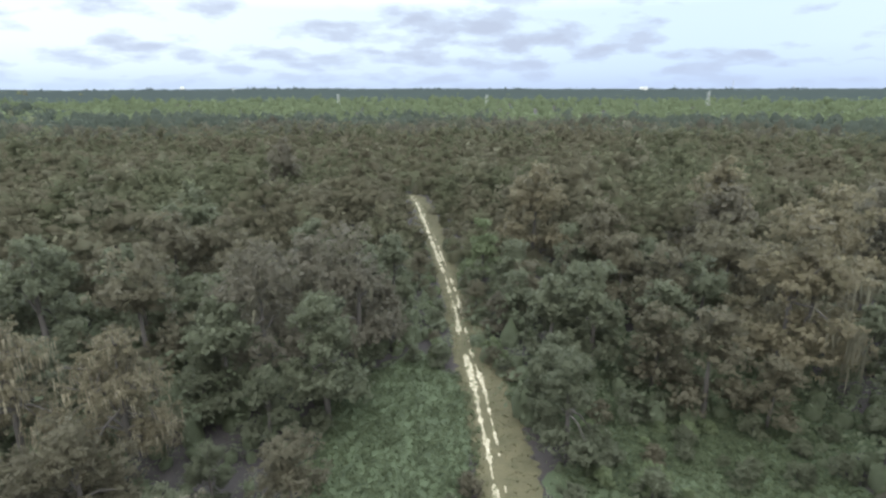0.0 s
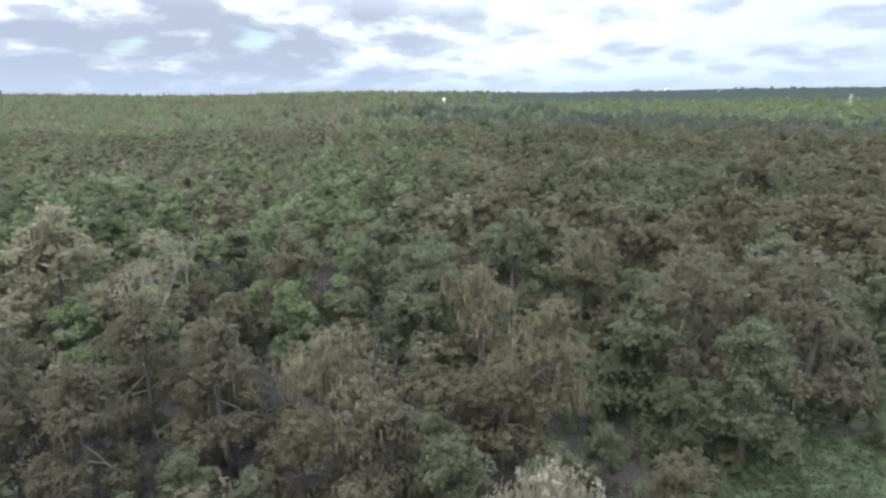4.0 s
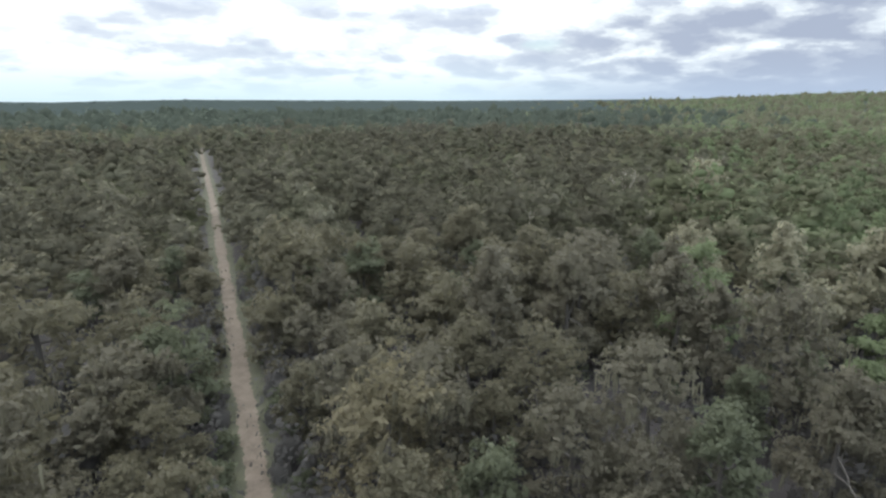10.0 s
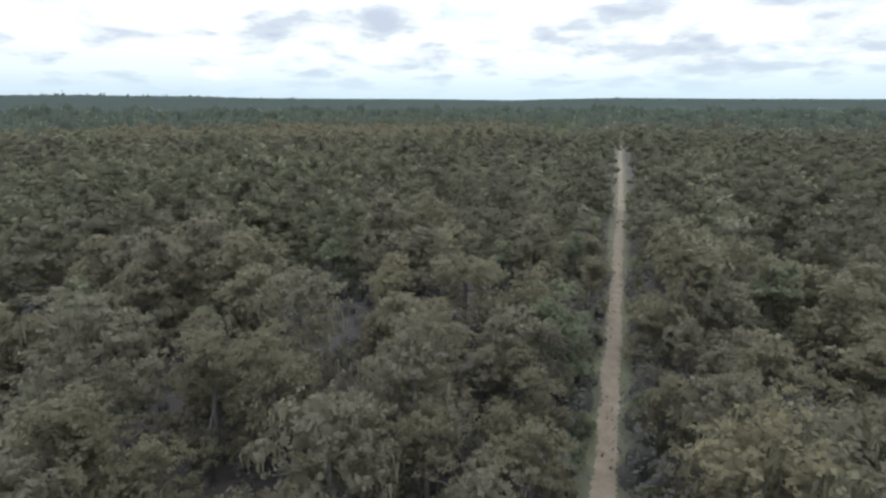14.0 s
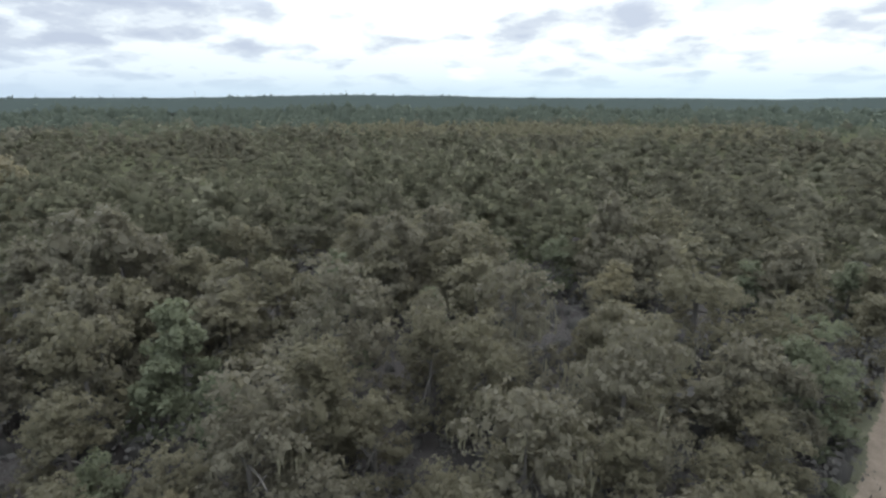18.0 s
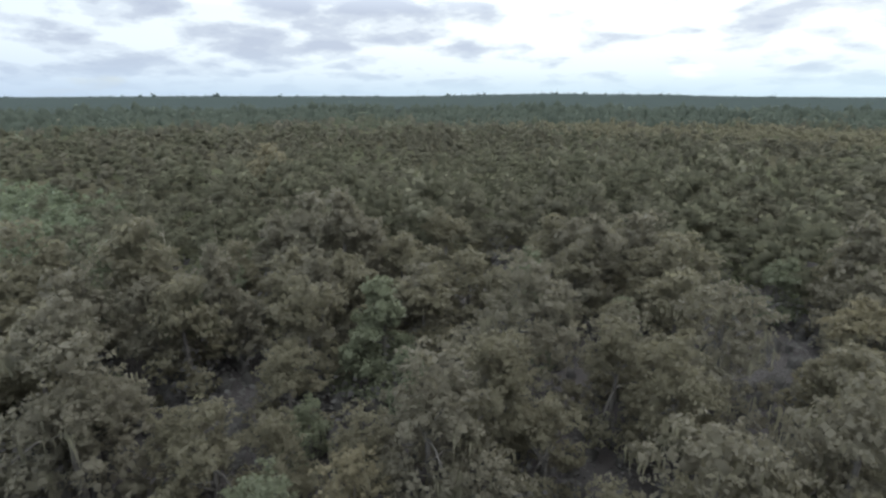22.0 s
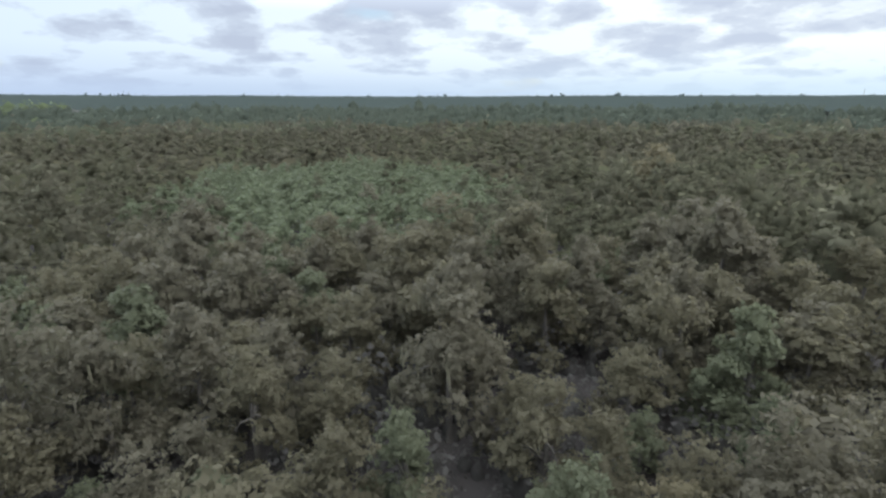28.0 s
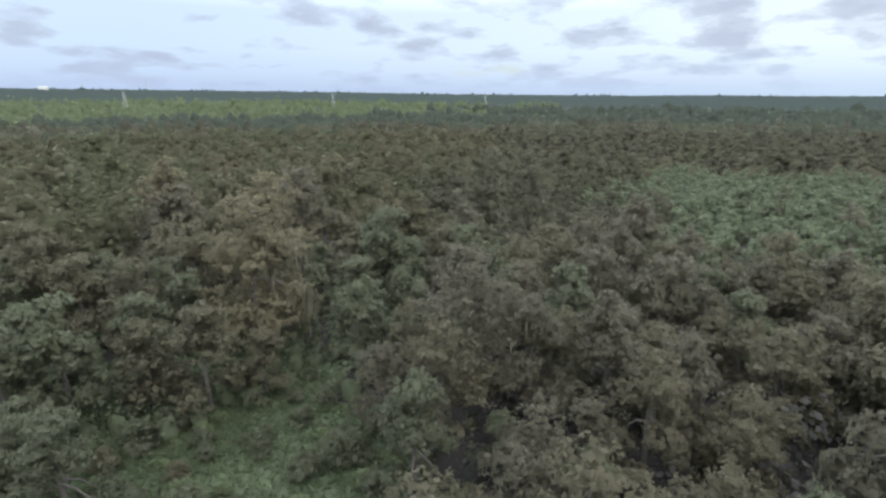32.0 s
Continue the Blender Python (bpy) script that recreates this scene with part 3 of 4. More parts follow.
# the trees that stand out: kind, place, scale
HEROES = [("olive", -67.0, 20.0, 1.1), ("green", -56.0, 46.0, 0.9), ("pale", -183.4, -35.8, 1.9), ("pale", -115.5, 9.5, 1.83),
          ("pale", -109.1, 24.3, 1.36), ("bright", -97.4, -16.9, 1.74), ("bright", -101.4, 45.6, 1.9), ("green", -66.4, 50.8, 1.13), ("moss", -80.9, -2.1, 1.47), ("moss", -73.2, 12.9, 1.36),
          ("olive", -70.9, 24.3, 0.75), ("moss", -63.0, 4.4, 1.21), ("moss", -55.5, -13.1, 1.39), ("moss", -77.4, -32.9, 1.39), ("green", -51.7, -5.3, 1.35), ("green", -61.7, 53.0, 1.9),
          ("green", -65.5, 79.3, 1.9), ("grey", 24.8, 140.7, 1.9), ("grey", 69.2, 127.4, 1.9), ("grey", 87.0, 112.7, 1.9), ("grey", 54.4, 75.9, 1.9), ("moss", -61.1, 203.5, 1.9),
          ("moss", -15.0, 83.4, 1.69), ("moss", -29.1, 76.4, 1.64), ("bright", 9.4, 122.4, 1.31), ("green", 15.9, 57.8, 1.22), ("green", -16.7, 66.2, 1.58), ("green", -61.2, 124.5, 1.9),
          ("grey", -34.1, -34.0, 1.39), ("olive", -48.1, -29.2, 0.94), ("olive", -86.4, -73.1, 1.28), ("green", -35.8, -22.5, 1.18), ("moss", -44.9, -10.7, 0.97), ("green", -32.6, -74.4, 1.38),
          ("olive", -31.8, -84.0, 1.28), ("grey", -5.9, -88.1, 1.18), ("moss", 8.4, -74.4, 1.51), ("olive", -19.5, -91.4, 1.75), ("olive", -54.0, -36.8, 1.29), ("olive", -21.8, -63.9, 0.89),
          ("olive", 19.4, -63.5, 1.3), ("grey", 32.6, -29.2, 0.84), ("grey", 178.3, -125.5, 1.9), ("moss", 34.0, -63.6, 1.65), ("moss", 59.6, -14.5, 1.48), ("moss", 21.3, -74.2, 1.09),
          ("moss", 104.8, 120.3, 1.9), ("moss", 60.4, 36.2, 1.68), ("grey", 58.6, 78.5, 1.59), ("moss", 67.1, 123.7, 1.88), ("moss", 49.7, 42.8, 0.9), ("moss", 67.8, -17.6, 1.55),
          ("moss", 82.2, -33.4, 1.22), ("moss", 59.8, 26.0, 1.33), ("olive", -22.0, -57.0, 0.9), ("moss", -27.5, -68.0, 0.85), ("olive", -15.0, -51.0, 0.85),
          ("green", -45.5, 4.5, 1.0), ("green", -44.0, 15.0, 0.85), ("green", -50.0, 11.0, 0.9), ("green", -26.0, 49.0, 0.7), ("green", -23.0, 60.0, 0.95)]
# oaks hung with curtains of moss: place, seed, half width, lowest and highest foliage, lumps, leaf, share in leaf, beards, their length, label
DRAPED = [(-51.1, 54.2, 3, 8.8, 2.0, 24.0, 90, LEAF_GREY, 1.0, 5, 2.2, "tall pale oak hung with long curtains of moss"),
          (-53.0, 30.0, 5, 10.5, 3.0, 18.0, 70, LEAF_GREY, 0.95, 5, 1.9, "spreading grey-brown oak draped in hanging moss"),
          (-37.2, 53.1, 12, 7.6, 2.0, 23.0, 90, LEAF_GREY, 1.0, 4, 1.8, "clumpy pale-leaved oak with moss below its boughs"),
          (-18.5, 29.3, 8, 11.0, 4.0, 17.5, 76, MOSS_PALE, 0.5, 16, 1.2, "bleached leafless oak covered with pale grey moss")]
# bleached trees: place
BARE_SPOTS = [(-96.0, 17.0, 1.05), (-101.0, 22.0, 0.95), (-118.0, 31.5, 1.1), (-200.0, -39.0, 1.5), (-186.0, -61.0, 1.3)]
SNAG_SPOTS = [(234.3, -204.6), (61.4, 29.8), (37.6, -105.4), (138.4, -77.1), (266.0, 82.0), (-112.6, -60.2), (111.7, -49.9)]
# dark openings in the canopy: place, radius
OPENINGS = [(-75.5, -22.4, 6.5), (-54.9, -33.3, 3.5), (-69.4, -61.0, 4.5), (-26.4, -119.3, 7.5), (7.1, -113.9, 6.5), (65.0, -32.0, 9.0), (79.6, -26.8, 4.0), (68.7, -108.5, 6.0), (14.3, -117.6, 4.5),
            (-79.3, 13.4, 4.0), (-59.3, 56.1, 3.6), (-72.0, -25.6, 5.0), (-95.1, -9.8, 4.0), (60.0, 74.0, 4.5), (26.1, 134.5, 4.5), (56.2, 66.3, 5.0), (60.6, 39.0, 4.0), (0.3, -60.8, 3.6), (41.8, -69.4, 7.0)]


def in_opening(x, y, own):
    """Whether a crown would stand in a dark hollow of the woods, or close its nearer side, which lies open."""
    for a, b, c in OPENINGS:
        d = math.hypot(a, b)
        on, off = (x * a + y * b) / d - d, abs(x * b - y * a) / d
        if off < c * 0.8 + own * 0.35 and -(max(c, 0.2 * d) if c > 4.2 else c) < on < c * 0.6 + own * 0.3:
            return True
    return False


# low green growth: centre, half sizes, turn
# ground cover that grows on under the trees
COVER = [(36.0, 74.0, 25.0, 20.0, 0.0)]
MEADOWS = [(-6.3, 63.0, 11.0, 21.0, -3.0), (33.0, 49.0, 19.0, 14.0, -35.0)]


def near_line(line, x, y):
    p = along(line, 3.0)
    return float(np.min(np.hypot(p[:, 0] - x, p[:, 1] - y)))


def in_meadow(x, y, grow=0.0):
    for cx, cy, a, b, w in MEADOWS:
        c, s = math.cos(radians(w)), math.sin(radians(w))
        u, v = (x - cx) * c + (y - cy) * s, -(x - cx) * s + (y - cy) * c
        if (u / (a + grow)) ** 2 + (v / (b + grow)) ** 2 < 1:
            return True
    return False


def in_thicket(x, y):
    return ((x - 240) / 88) ** 2 + ((y + 5) / 72) ** 2 < 1 + 0.9 * noise.noise((x * 0.03, y * 0.03, 2.2))


def heading(x, y):
    return math.degrees(math.atan2(-x, y)) % 360


def pick(x, y, g):
    """Which tree grows at a place: drifts of green and olive among the mossy oaks."""
    a = noise.noise((x * 0.021, y * 0.021, 1.3))
    b = noise.noise((x * 0.05, y * 0.05, 7.9))
    south = 108 < heading(x, y) < 296
    north = heading(x, y) > 296 or heading(x, y) < 64
    u = g.uniform(0, 1)
    if north and not 38 < heading(x, y) < 90 and math.hypot(x, y) < 85 and u < 0.55:
        return "green"
    # paler and brighter leaves here stand in for sunlight on the western slope
    if 55 < heading(x, y) < 104 and math.hypot(x, y) > 85 and u < 0.45:
        return "bright" if a > 0.0 else "pale"
    if a > (0.34 if south else -0.05 if north else 0.16):
        return "green" if u < 0.75 else "olive"
    if b > 0.55:
        return "pale" if u < 0.4 and not south else "moss"
    if u < (0.34 if south else 0.4 if north else 0.55):
        return "moss"
    return "olive" if u < (0.92 if south else 0.7 if north else 0.8) else "green"


def plant_woods():
    g = np.random.default_rng(21)
    taken = []
    for k, x, y, s in HEROES:
        set_ = FINE if math.hypot(x, y) < NEAR * 1.25 else COARSE
        plant(set_[k][int(g.integers(3))], x, y, s, g.uniform(0, 360))
        taken.append((x, y, 4.4 * s))
    for x, y, seed, wide, low, high, count, leaf, leafy, moss, long, label in DRAPED:
        plant(draped_oak(seed, wide, low, high, count, leaf, leafy, moss, long, label, MOSS_PALE if leaf is MOSS_PALE else MOSS_GREY), x, y, 1.0, seed * 40.0)
        taken.append((x, y, wide * 0.75))
    far = []
    step = 9.2
    n = int(260 / step)
    spots = [((i + g.uniform(-0.42, 0.42)) * step, (j + g.uniform(-0.42, 0.42)) * step) for i in range(-n, n + 1) for j in range(-n, n + 1)]
    spots.sort(key=lambda p: math.hypot(*p))
    for x, y in spots:
        r = math.hypot(x, y)
        if r < 27 or r > 250 or (r < 54 and (heading(x, y) > 312 or heading(x, y) < 17)):
            continue
        s = float(g.uniform(0.72, 1.5))
        if g.uniform() < 0.12:
            s *= 1.2
        own = 4.2 * s
        road = min(near_line(TRACK, x, y) if y > 0 else 99, near_line(ROAD, x, y) if y < 0 else 99)
        if road < 2.2 + own * (0.55 if r < 128 else 0.62 if y < 0 else 0.95) or in_meadow(x, y, own * 0.6) or (in_thicket(x, y) and g.uniform() < 0.93):
            continue
        if any((x - a) ** 2 + (y - b) ** 2 < (c + own * 0.3) ** 2 for a, b, c in taken) or in_opening(x, y, own):
            continue
        k = pick(x, y, g)
        v, turn, tall = int(g.integers(3)), float(g.uniform(0, 360)), float(g.uniform(0.85, 1.1))
        if road < 9:
            s *= 0.8
        if r < 128:
            plant((FINE if r < NEAR * 0.72 else COARSE)[k][v], x, y, s, turn, group="trees of the oak woods", tall=tall)
        else:
            far.append((x, y, min(1.6, s * (1 + 0.5 * noise.noise((x * 0.035, y * 0.035, 6.6)))) * (0.8 if 105 < x < 185 and abs(y) < 75 else 1.08)))
    return far


MIDDLE = plant_woods()


# ---- joined woods, too many to count ----


def pattern(seed, wide, low, high, count, per, size, core=0.6):
    """A crown for the joined woods: rounded pads, set with leaf sprays."""
    g = np.random.default_rng(seed)
    s = Soup()
    pads = lobes(g, 0, wide, low, high)
    used = pads[-1:] + [pads[k] for k in g.permutation(len(pads) - 1)[:count - 1]]
    for c, r in used:
        blob(s, c - [0, 0, 0.2 * r[2]], r * core, g, DOME, 0.3, 0.6)
        n = unit(g.normal(0, 1, (per, 3)) + [0, 0, 0.45])
        cards(s, c + n * r * g.uniform(0.6, 1.1, (per, 1)), n, size, g, rise=0.8, stir=0.18)
    one_crown(s, used, 0.45)
    return s.arrays()


def mound(seed, wide, low, high, count, per=0, size=0.5, core=0.6):
    """A broad low-cut crown for the far woods."""
    g = np.random.default_rng(seed)
    s = Soup()
    for k in range(count):
        d = 0 if k == 0 else wide * 0.55
        w = g.uniform(0, 6.28)
        r = wide * (1 if k == 0 else 0.6)
        blob(s, np.array([math.cos(w) * d, math.sin(w) * d, low + g.uniform(-1, 1)]), np.array([r, r, (high - low) * (1 if k == 0 else 0.7)]) * (core if per else 1.0), g, DOME, 0.35, 1.0)
        if per:
            n = unit(g.normal(0, 1, (per, 3)) + [0, 0, 0.7])
            cards(s, [0, 0, low] + n * [wide, wide, high - low] * g.uniform(0.55, 1.1, (per, 1)), n, size, g, rise=1.2, loose=0.2, stir=0.08)
    return s.arrays()


def scatter(name, patterns, spots, mat, seed, label):
    """One joined mesh of many crowns."""
    g = np.random.default_rng(seed)
    s = Soup()
    xy = np.array([p[:2] for p in spots])
    zz = ground_z(xy[:, 0], xy[:, 1])
    for (x, y, k), z in zip(spots, zz):
        v, t, q, f = patterns[int(g.integers(len(patterns)))]
        a = g.uniform(0, 2 * np.pi)
        c, sn = math.cos(a) * k, math.sin(a) * k
        w = np.stack([v[:, 0] * c - v[:, 1] * sn + x, v[:, 0] * sn + v[:, 1] * c + y, v[:, 2] * k * g.uniform(0.72, 1.22) + z], 1)
        c, sn = c / k, sn / k
        s.tint.append(np.tile(g.uniform(0, 1, 3), (len(w), 1)))
        s.add(w, t, None, np.stack([f[:, 0] * c - f[:, 1] * sn, f[:, 0] * sn + f[:, 1] * c, f[:, 2]], 1))
    return tagged(new(name, s.mesh(name, mat)), label, "woods" if "wood" in name else "undergrowth", kind="stuff")


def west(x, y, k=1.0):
    """The western slope, whose woods carry a patch of sunlight in their leaf colour."""
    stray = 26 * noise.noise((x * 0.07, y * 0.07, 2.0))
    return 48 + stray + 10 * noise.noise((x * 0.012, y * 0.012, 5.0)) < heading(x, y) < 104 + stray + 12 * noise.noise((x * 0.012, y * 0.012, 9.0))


def back(x, y):
    """The even olive-brown woods to the south and east."""
    return 104 < heading(x, y) + 14 * noise.noise((x * 0.01, y * 0.01, 4.0)) < 300


scatter("woodland", [pattern(261 + i, 5.8, 2.0, 14.5, 11, 13, 0.5, 0.55) for i in range(6)], [p for p in MIDDLE if back(*p[:2])], LEAF_SOUTH, 39, "olive-brown mossy oak woods beyond the nearer trees")
scatter("woodland", [pattern(61 + i, 5.8, 2.0, 14.5, 11, 13, 0.5, 0.55) for i in range(6)], [p for p in MIDDLE if not west(*p) and not back(*p[:2])], LEAF_MID, 31, "mixed grey-brown and green oak woods beyond the nearer trees")
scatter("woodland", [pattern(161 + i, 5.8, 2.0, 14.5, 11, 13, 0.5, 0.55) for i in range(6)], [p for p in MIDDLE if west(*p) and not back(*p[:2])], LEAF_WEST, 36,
        "mossy and green oak woods on the western slope, sunlight put into the colour")


def spread(r0, r1, step, seed, keep=None, power=0.0):
    g = np.random.default_rng(seed)
    out = []
    r = r0
    while r < r1:
        st = step * (r / r0) ** power
        n = int(2 * math.pi * r / st)
        w = (np.arange(n) + g.uniform(-0.45, 0.45, n)) * 2 * math.pi / n
        rr = r + g.uniform(-0.45, 0.45, n) * st
        for a, b in zip(w, rr):
            x, y = -math.sin(a) * b, math.cos(a) * b
            if keep is None or keep(x, y, b, math.degrees(a) % 360):
                out.append((x, y, float(g.uniform(0.75, 1.25)) * (1 + 0.4 * noise.noise((x * 0.02, y * 0.02, 8.8))) * st / step))
        r += st
    return out


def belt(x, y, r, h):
    """The woods to the north and north-west whose bright leaf colour stands in for sunlight."""
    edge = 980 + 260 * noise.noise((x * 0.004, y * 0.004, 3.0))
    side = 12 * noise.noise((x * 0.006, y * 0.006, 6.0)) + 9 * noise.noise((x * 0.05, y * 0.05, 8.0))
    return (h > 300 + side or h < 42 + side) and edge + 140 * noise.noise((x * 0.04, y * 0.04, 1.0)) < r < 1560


def dry(x, y):
    """A paler, drier stand of trees towards the southern ridge."""
    wave = noise.noise((x * 0.02, y * 0.02, 7.0))
    return 162 + 8 * wave < heading(x, y) < 204 + 10 * wave and 490 + 50 * wave < math.hypot(x, y) < 690 + 70 * wave


def off_road(x, y):
    return y > 0 or near_line(ROAD, x, y) > 4.5


scatter("woodland", [pattern(71 + i, 6.4, 4.0, 15.5, 6, 5, 0.66, 0.8) for i in range(8)], spread(250, 560, 11.5, 41, lambda x, y, r, h: not in_thicket(x, y) and off_road(x, y) and not west(x, y) and not back(x, y)),
        LEAF_MID, 32, "rolling oak woods in the middle distance")
scatter("woodland", [pattern(271 + i, 6.4, 4.0, 15.5, 6, 5, 0.66, 0.8) for i in range(8)], spread(250, 560, 11.5, 47, lambda x, y, r, h: not in_thicket(x, y) and off_road(x, y) and back(x, y) and not dry(x, y)),
        LEAF_SOUTH, 40, "rolling olive-brown oak woods in the middle distance")
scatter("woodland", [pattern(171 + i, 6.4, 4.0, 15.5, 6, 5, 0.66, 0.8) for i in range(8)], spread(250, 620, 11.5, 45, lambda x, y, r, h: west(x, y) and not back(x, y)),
        LEAF_WEST, 37, "green woods rising towards the western ridge, sunlight put into the colour")
def far_wood(x, y, r, h):
    return not belt(x, y, r, h) and not west(x, y) and not dry(x, y)


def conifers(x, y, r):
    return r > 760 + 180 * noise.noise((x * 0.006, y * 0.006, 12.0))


FAR_SPOTS = spread(560, 1280, 15.0, 42, far_wood, 0.6)
scatter("woodland", [mound(81 + i, 8.0, 4.0, 15.0, 1, 11, 1.4) for i in range(6)], [p for p in FAR_SPOTS if not conifers(*p[:2], math.hypot(*p[:2]))],
        LEAF_FAR, 33, "distant brownish-green woods towards the ridges")
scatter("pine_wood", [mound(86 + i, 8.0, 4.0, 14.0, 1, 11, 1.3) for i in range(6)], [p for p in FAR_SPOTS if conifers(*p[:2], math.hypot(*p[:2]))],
        LEAF_CONIFER, 43, "dark green conifer woods below the ridges, partly toned for haze")
scatter("woodland", [pattern(281 + i, 6.4, 4.0, 14.0, 6, 6, 0.62, 0.8) for i in range(5)], spread(440, 760, 11.5, 48, lambda x, y, r, h: dry(x, y) and off_road(x, y)),
        LEAF_DRY, 41, "paler brownish stand of trees before the southern ridge")
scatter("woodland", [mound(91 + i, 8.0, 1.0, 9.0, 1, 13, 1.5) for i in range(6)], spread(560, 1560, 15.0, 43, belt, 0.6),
        LEAF_BELT, 34, "far green woods, the distant sunlight put into their leaf colour")


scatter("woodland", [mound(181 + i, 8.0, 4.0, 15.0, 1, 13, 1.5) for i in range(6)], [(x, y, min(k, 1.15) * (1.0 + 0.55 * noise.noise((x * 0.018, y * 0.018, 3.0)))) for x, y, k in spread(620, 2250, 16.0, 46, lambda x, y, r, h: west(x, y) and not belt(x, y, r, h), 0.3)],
        LEAF_WEST, 38, "green woods over the crest of the western hill, sunlight put into the colour")


def subcanopy():
    """The lower storey of the woods: young trees that close the gaps between the crowns."""
    v, q = ring_sheet(235, 850, 80, 560, 0.0, 0.0, 6)
    g = np.random.default_rng(72)
    r = np.hypot(v[:, 0], v[:, 1])
    v[:, 2] += 4.0 + np.minimum(r * 0.004, 2.0) + g.uniform(-3.0, 3.0, len(v))
    for line in (ROAD, TRACK):
        p = along(line, 4.0)
        for a in range(0, len(v), 4000):
            w = v[a:a + 4000]
            w[np.min((w[:, None, 0] - p[None, :, 0]) ** 2 + (w[:, None, 1] - p[None, :, 1]) ** 2, 1) < 10.0 ** 2, 2] = -1.5
    inner = (r < 245) | (((v[:, 0] - 240) / 98) ** 2 + ((v[:, 1] + 5) / 80) ** 2 < 1)
    v[inner, 2] = -1.5
    s = Soup()
    s.add(v, None, q)
    s.tint.append(g.uniform(0.2, 0.8, (len(v), 3)))
    tagged(new("undergrowth", s.mesh("undergrowth", LEAF_MID)), "lower storey of young trees under the oak canopy", "undergrowth", kind="stuff")


subcanopy()


def far_canopy():
    v, q = ring_sheet(1230, 4500, 60, 900, 9.0, 2.0, 5)
    r, h = np.hypot(v[:, 0], v[:, 1]), np.degrees(np.arctan2(-v[:, 0], v[:, 1])) % 360
    v[((h > 290) | (h < 64)) & (r < 1560), 2] -= 9.0
    v[(h > 40) & (h < 112) & (r < 2240), 2] -= 7.0
    s = Soup()
    s.add(v, None, q)
    s.tint.append(np.random.default_rng(73).uniform(0.2, 0.8, (len(v), 3)))
    tagged(new("woodland", s.mesh("woodland", LEAF_PINE)), "dark unbroken woods on the far ridges, haze put into the colour", "woods", kind="stuff")


far_canopy()
scatter("pine_wood", [mound(96 + i, 7.5, 5.0, 12.5, 1, 4, 2.5) for i in range(6)], [(x, y, k * (1.0 + 0.45 * noise.noise((x * 0.005, y * 0.005, 5.0)))) for x, y, k in spread(2080, 2320, 30.0, 44, lambda x, y, r, h: noise.noise((x * 0.008, y * 0.008, 2.0)) > -0.15 and not west(x, y), 0.0)], LEAF_PINE, 35, "dark pines along the skyline ridges, haze put into the colour")

# ---- low growth ----


def inside(cx, cy, a, b, w, count, g):
    """Random places in a turned oval."""
    r, q = np.sqrt(g.uniform(0, 1, count)), g.uniform(0, 2 * np.pi, count)
    u, v = r * np.cos(q) * a, r * np.sin(q) * b
    c, s = math.cos(radians(w)), math.sin(radians(w))
    return np.stack([cx + u * c - v * s, cy + u * s + v * c], 1)


def meadows():
    g = np.random.default_rng(63)
    for lift, (cx, cy, a, b, w) in zip((0.0, 0.0, -0.012), MEADOWS + COVER):
        floor = Soup()
        q = np.linspace(0, 2 * np.pi, 60, endpoint=False)
        rad = 1.06 + 0.1 * np.sin(q * 5 + cx) + 0.06 * np.sin(q * 9)
        c, s = math.cos(radians(w)), math.sin(radians(w))
        u, v = np.cos(q) * a * rad, np.sin(q) * b * rad
        rim = np.stack([cx + u * c - v * s, cy + u * s + v * c, np.full(60, 0.02 + lift)], 1)
        floor.add(np.concatenate([rim, [[cx, cy, 0.025 + lift]]]), [[k, (k + 1) % 60, 60] for k in range(60)])
        tagged(new("meadow", floor.mesh("meadow", MEADOW)), "low green clearing beside the sandy track", "meadow", kind="structure")
        k = int(a * b * 20)
        p = inside(cx, cy, a * 1.05, b * 1.05, w, k, g)
        far = np.array([near_line(TRACK, x, y) for x, y in p]) > 1.4
        p = p[far]
        k = len(p)
        hump = np.array([noise.noise((x * 0.5, y * 0.5, 0.3)) for x, y in p])
        tuft = Soup()
        z = np.clip(0.35 + hump * 0.5, 0.1, 1.0)
        for layer in (0.4, 1.0):
            cards(tuft, np.stack([p[:, 0] + g.normal(0, 0.15, k), p[:, 1] + g.normal(0, 0.15, k), z * layer], 1), np.tile([0.0, 0.0, 1.0], (k, 1)) + g.normal(0, 0.35, (k, 3)), 0.30, g, 0.45)
        tagged(new("ferns", tuft.mesh("ferns", FERN)), "knee-high bright green ferns and weeds in the clearing", "ferns", kind="stuff")


meadows()


def verge_grass():
    g = np.random.default_rng(64)
    p = along(TRACK[1:], 0.05)
    k = len(p)
    side = np.where(g.uniform(size=k) < 0.3, g.uniform(-2.4, -1.0, k), g.uniform(1.2, 5.6, k))
    d = unit(np.gradient(p, axis=0))
    q = p + np.stack([d[:, 1], -d[:, 0]], 1) * side[:, None]
    s = Soup()
    cards(s, np.stack([q[:, 0], q[:, 1], np.full(k, 0.16)], 1), np.tile([0.0, 0.0, 0.6], (k, 1)) + g.normal(0, 0.4, (k, 3)), 0.22, g, 0.35)
    tagged(new("grass", s.mesh("grass", GRASS)), "tufts of dull yellow-green grass on the verge", "grass", kind="stuff")


verge_grass()

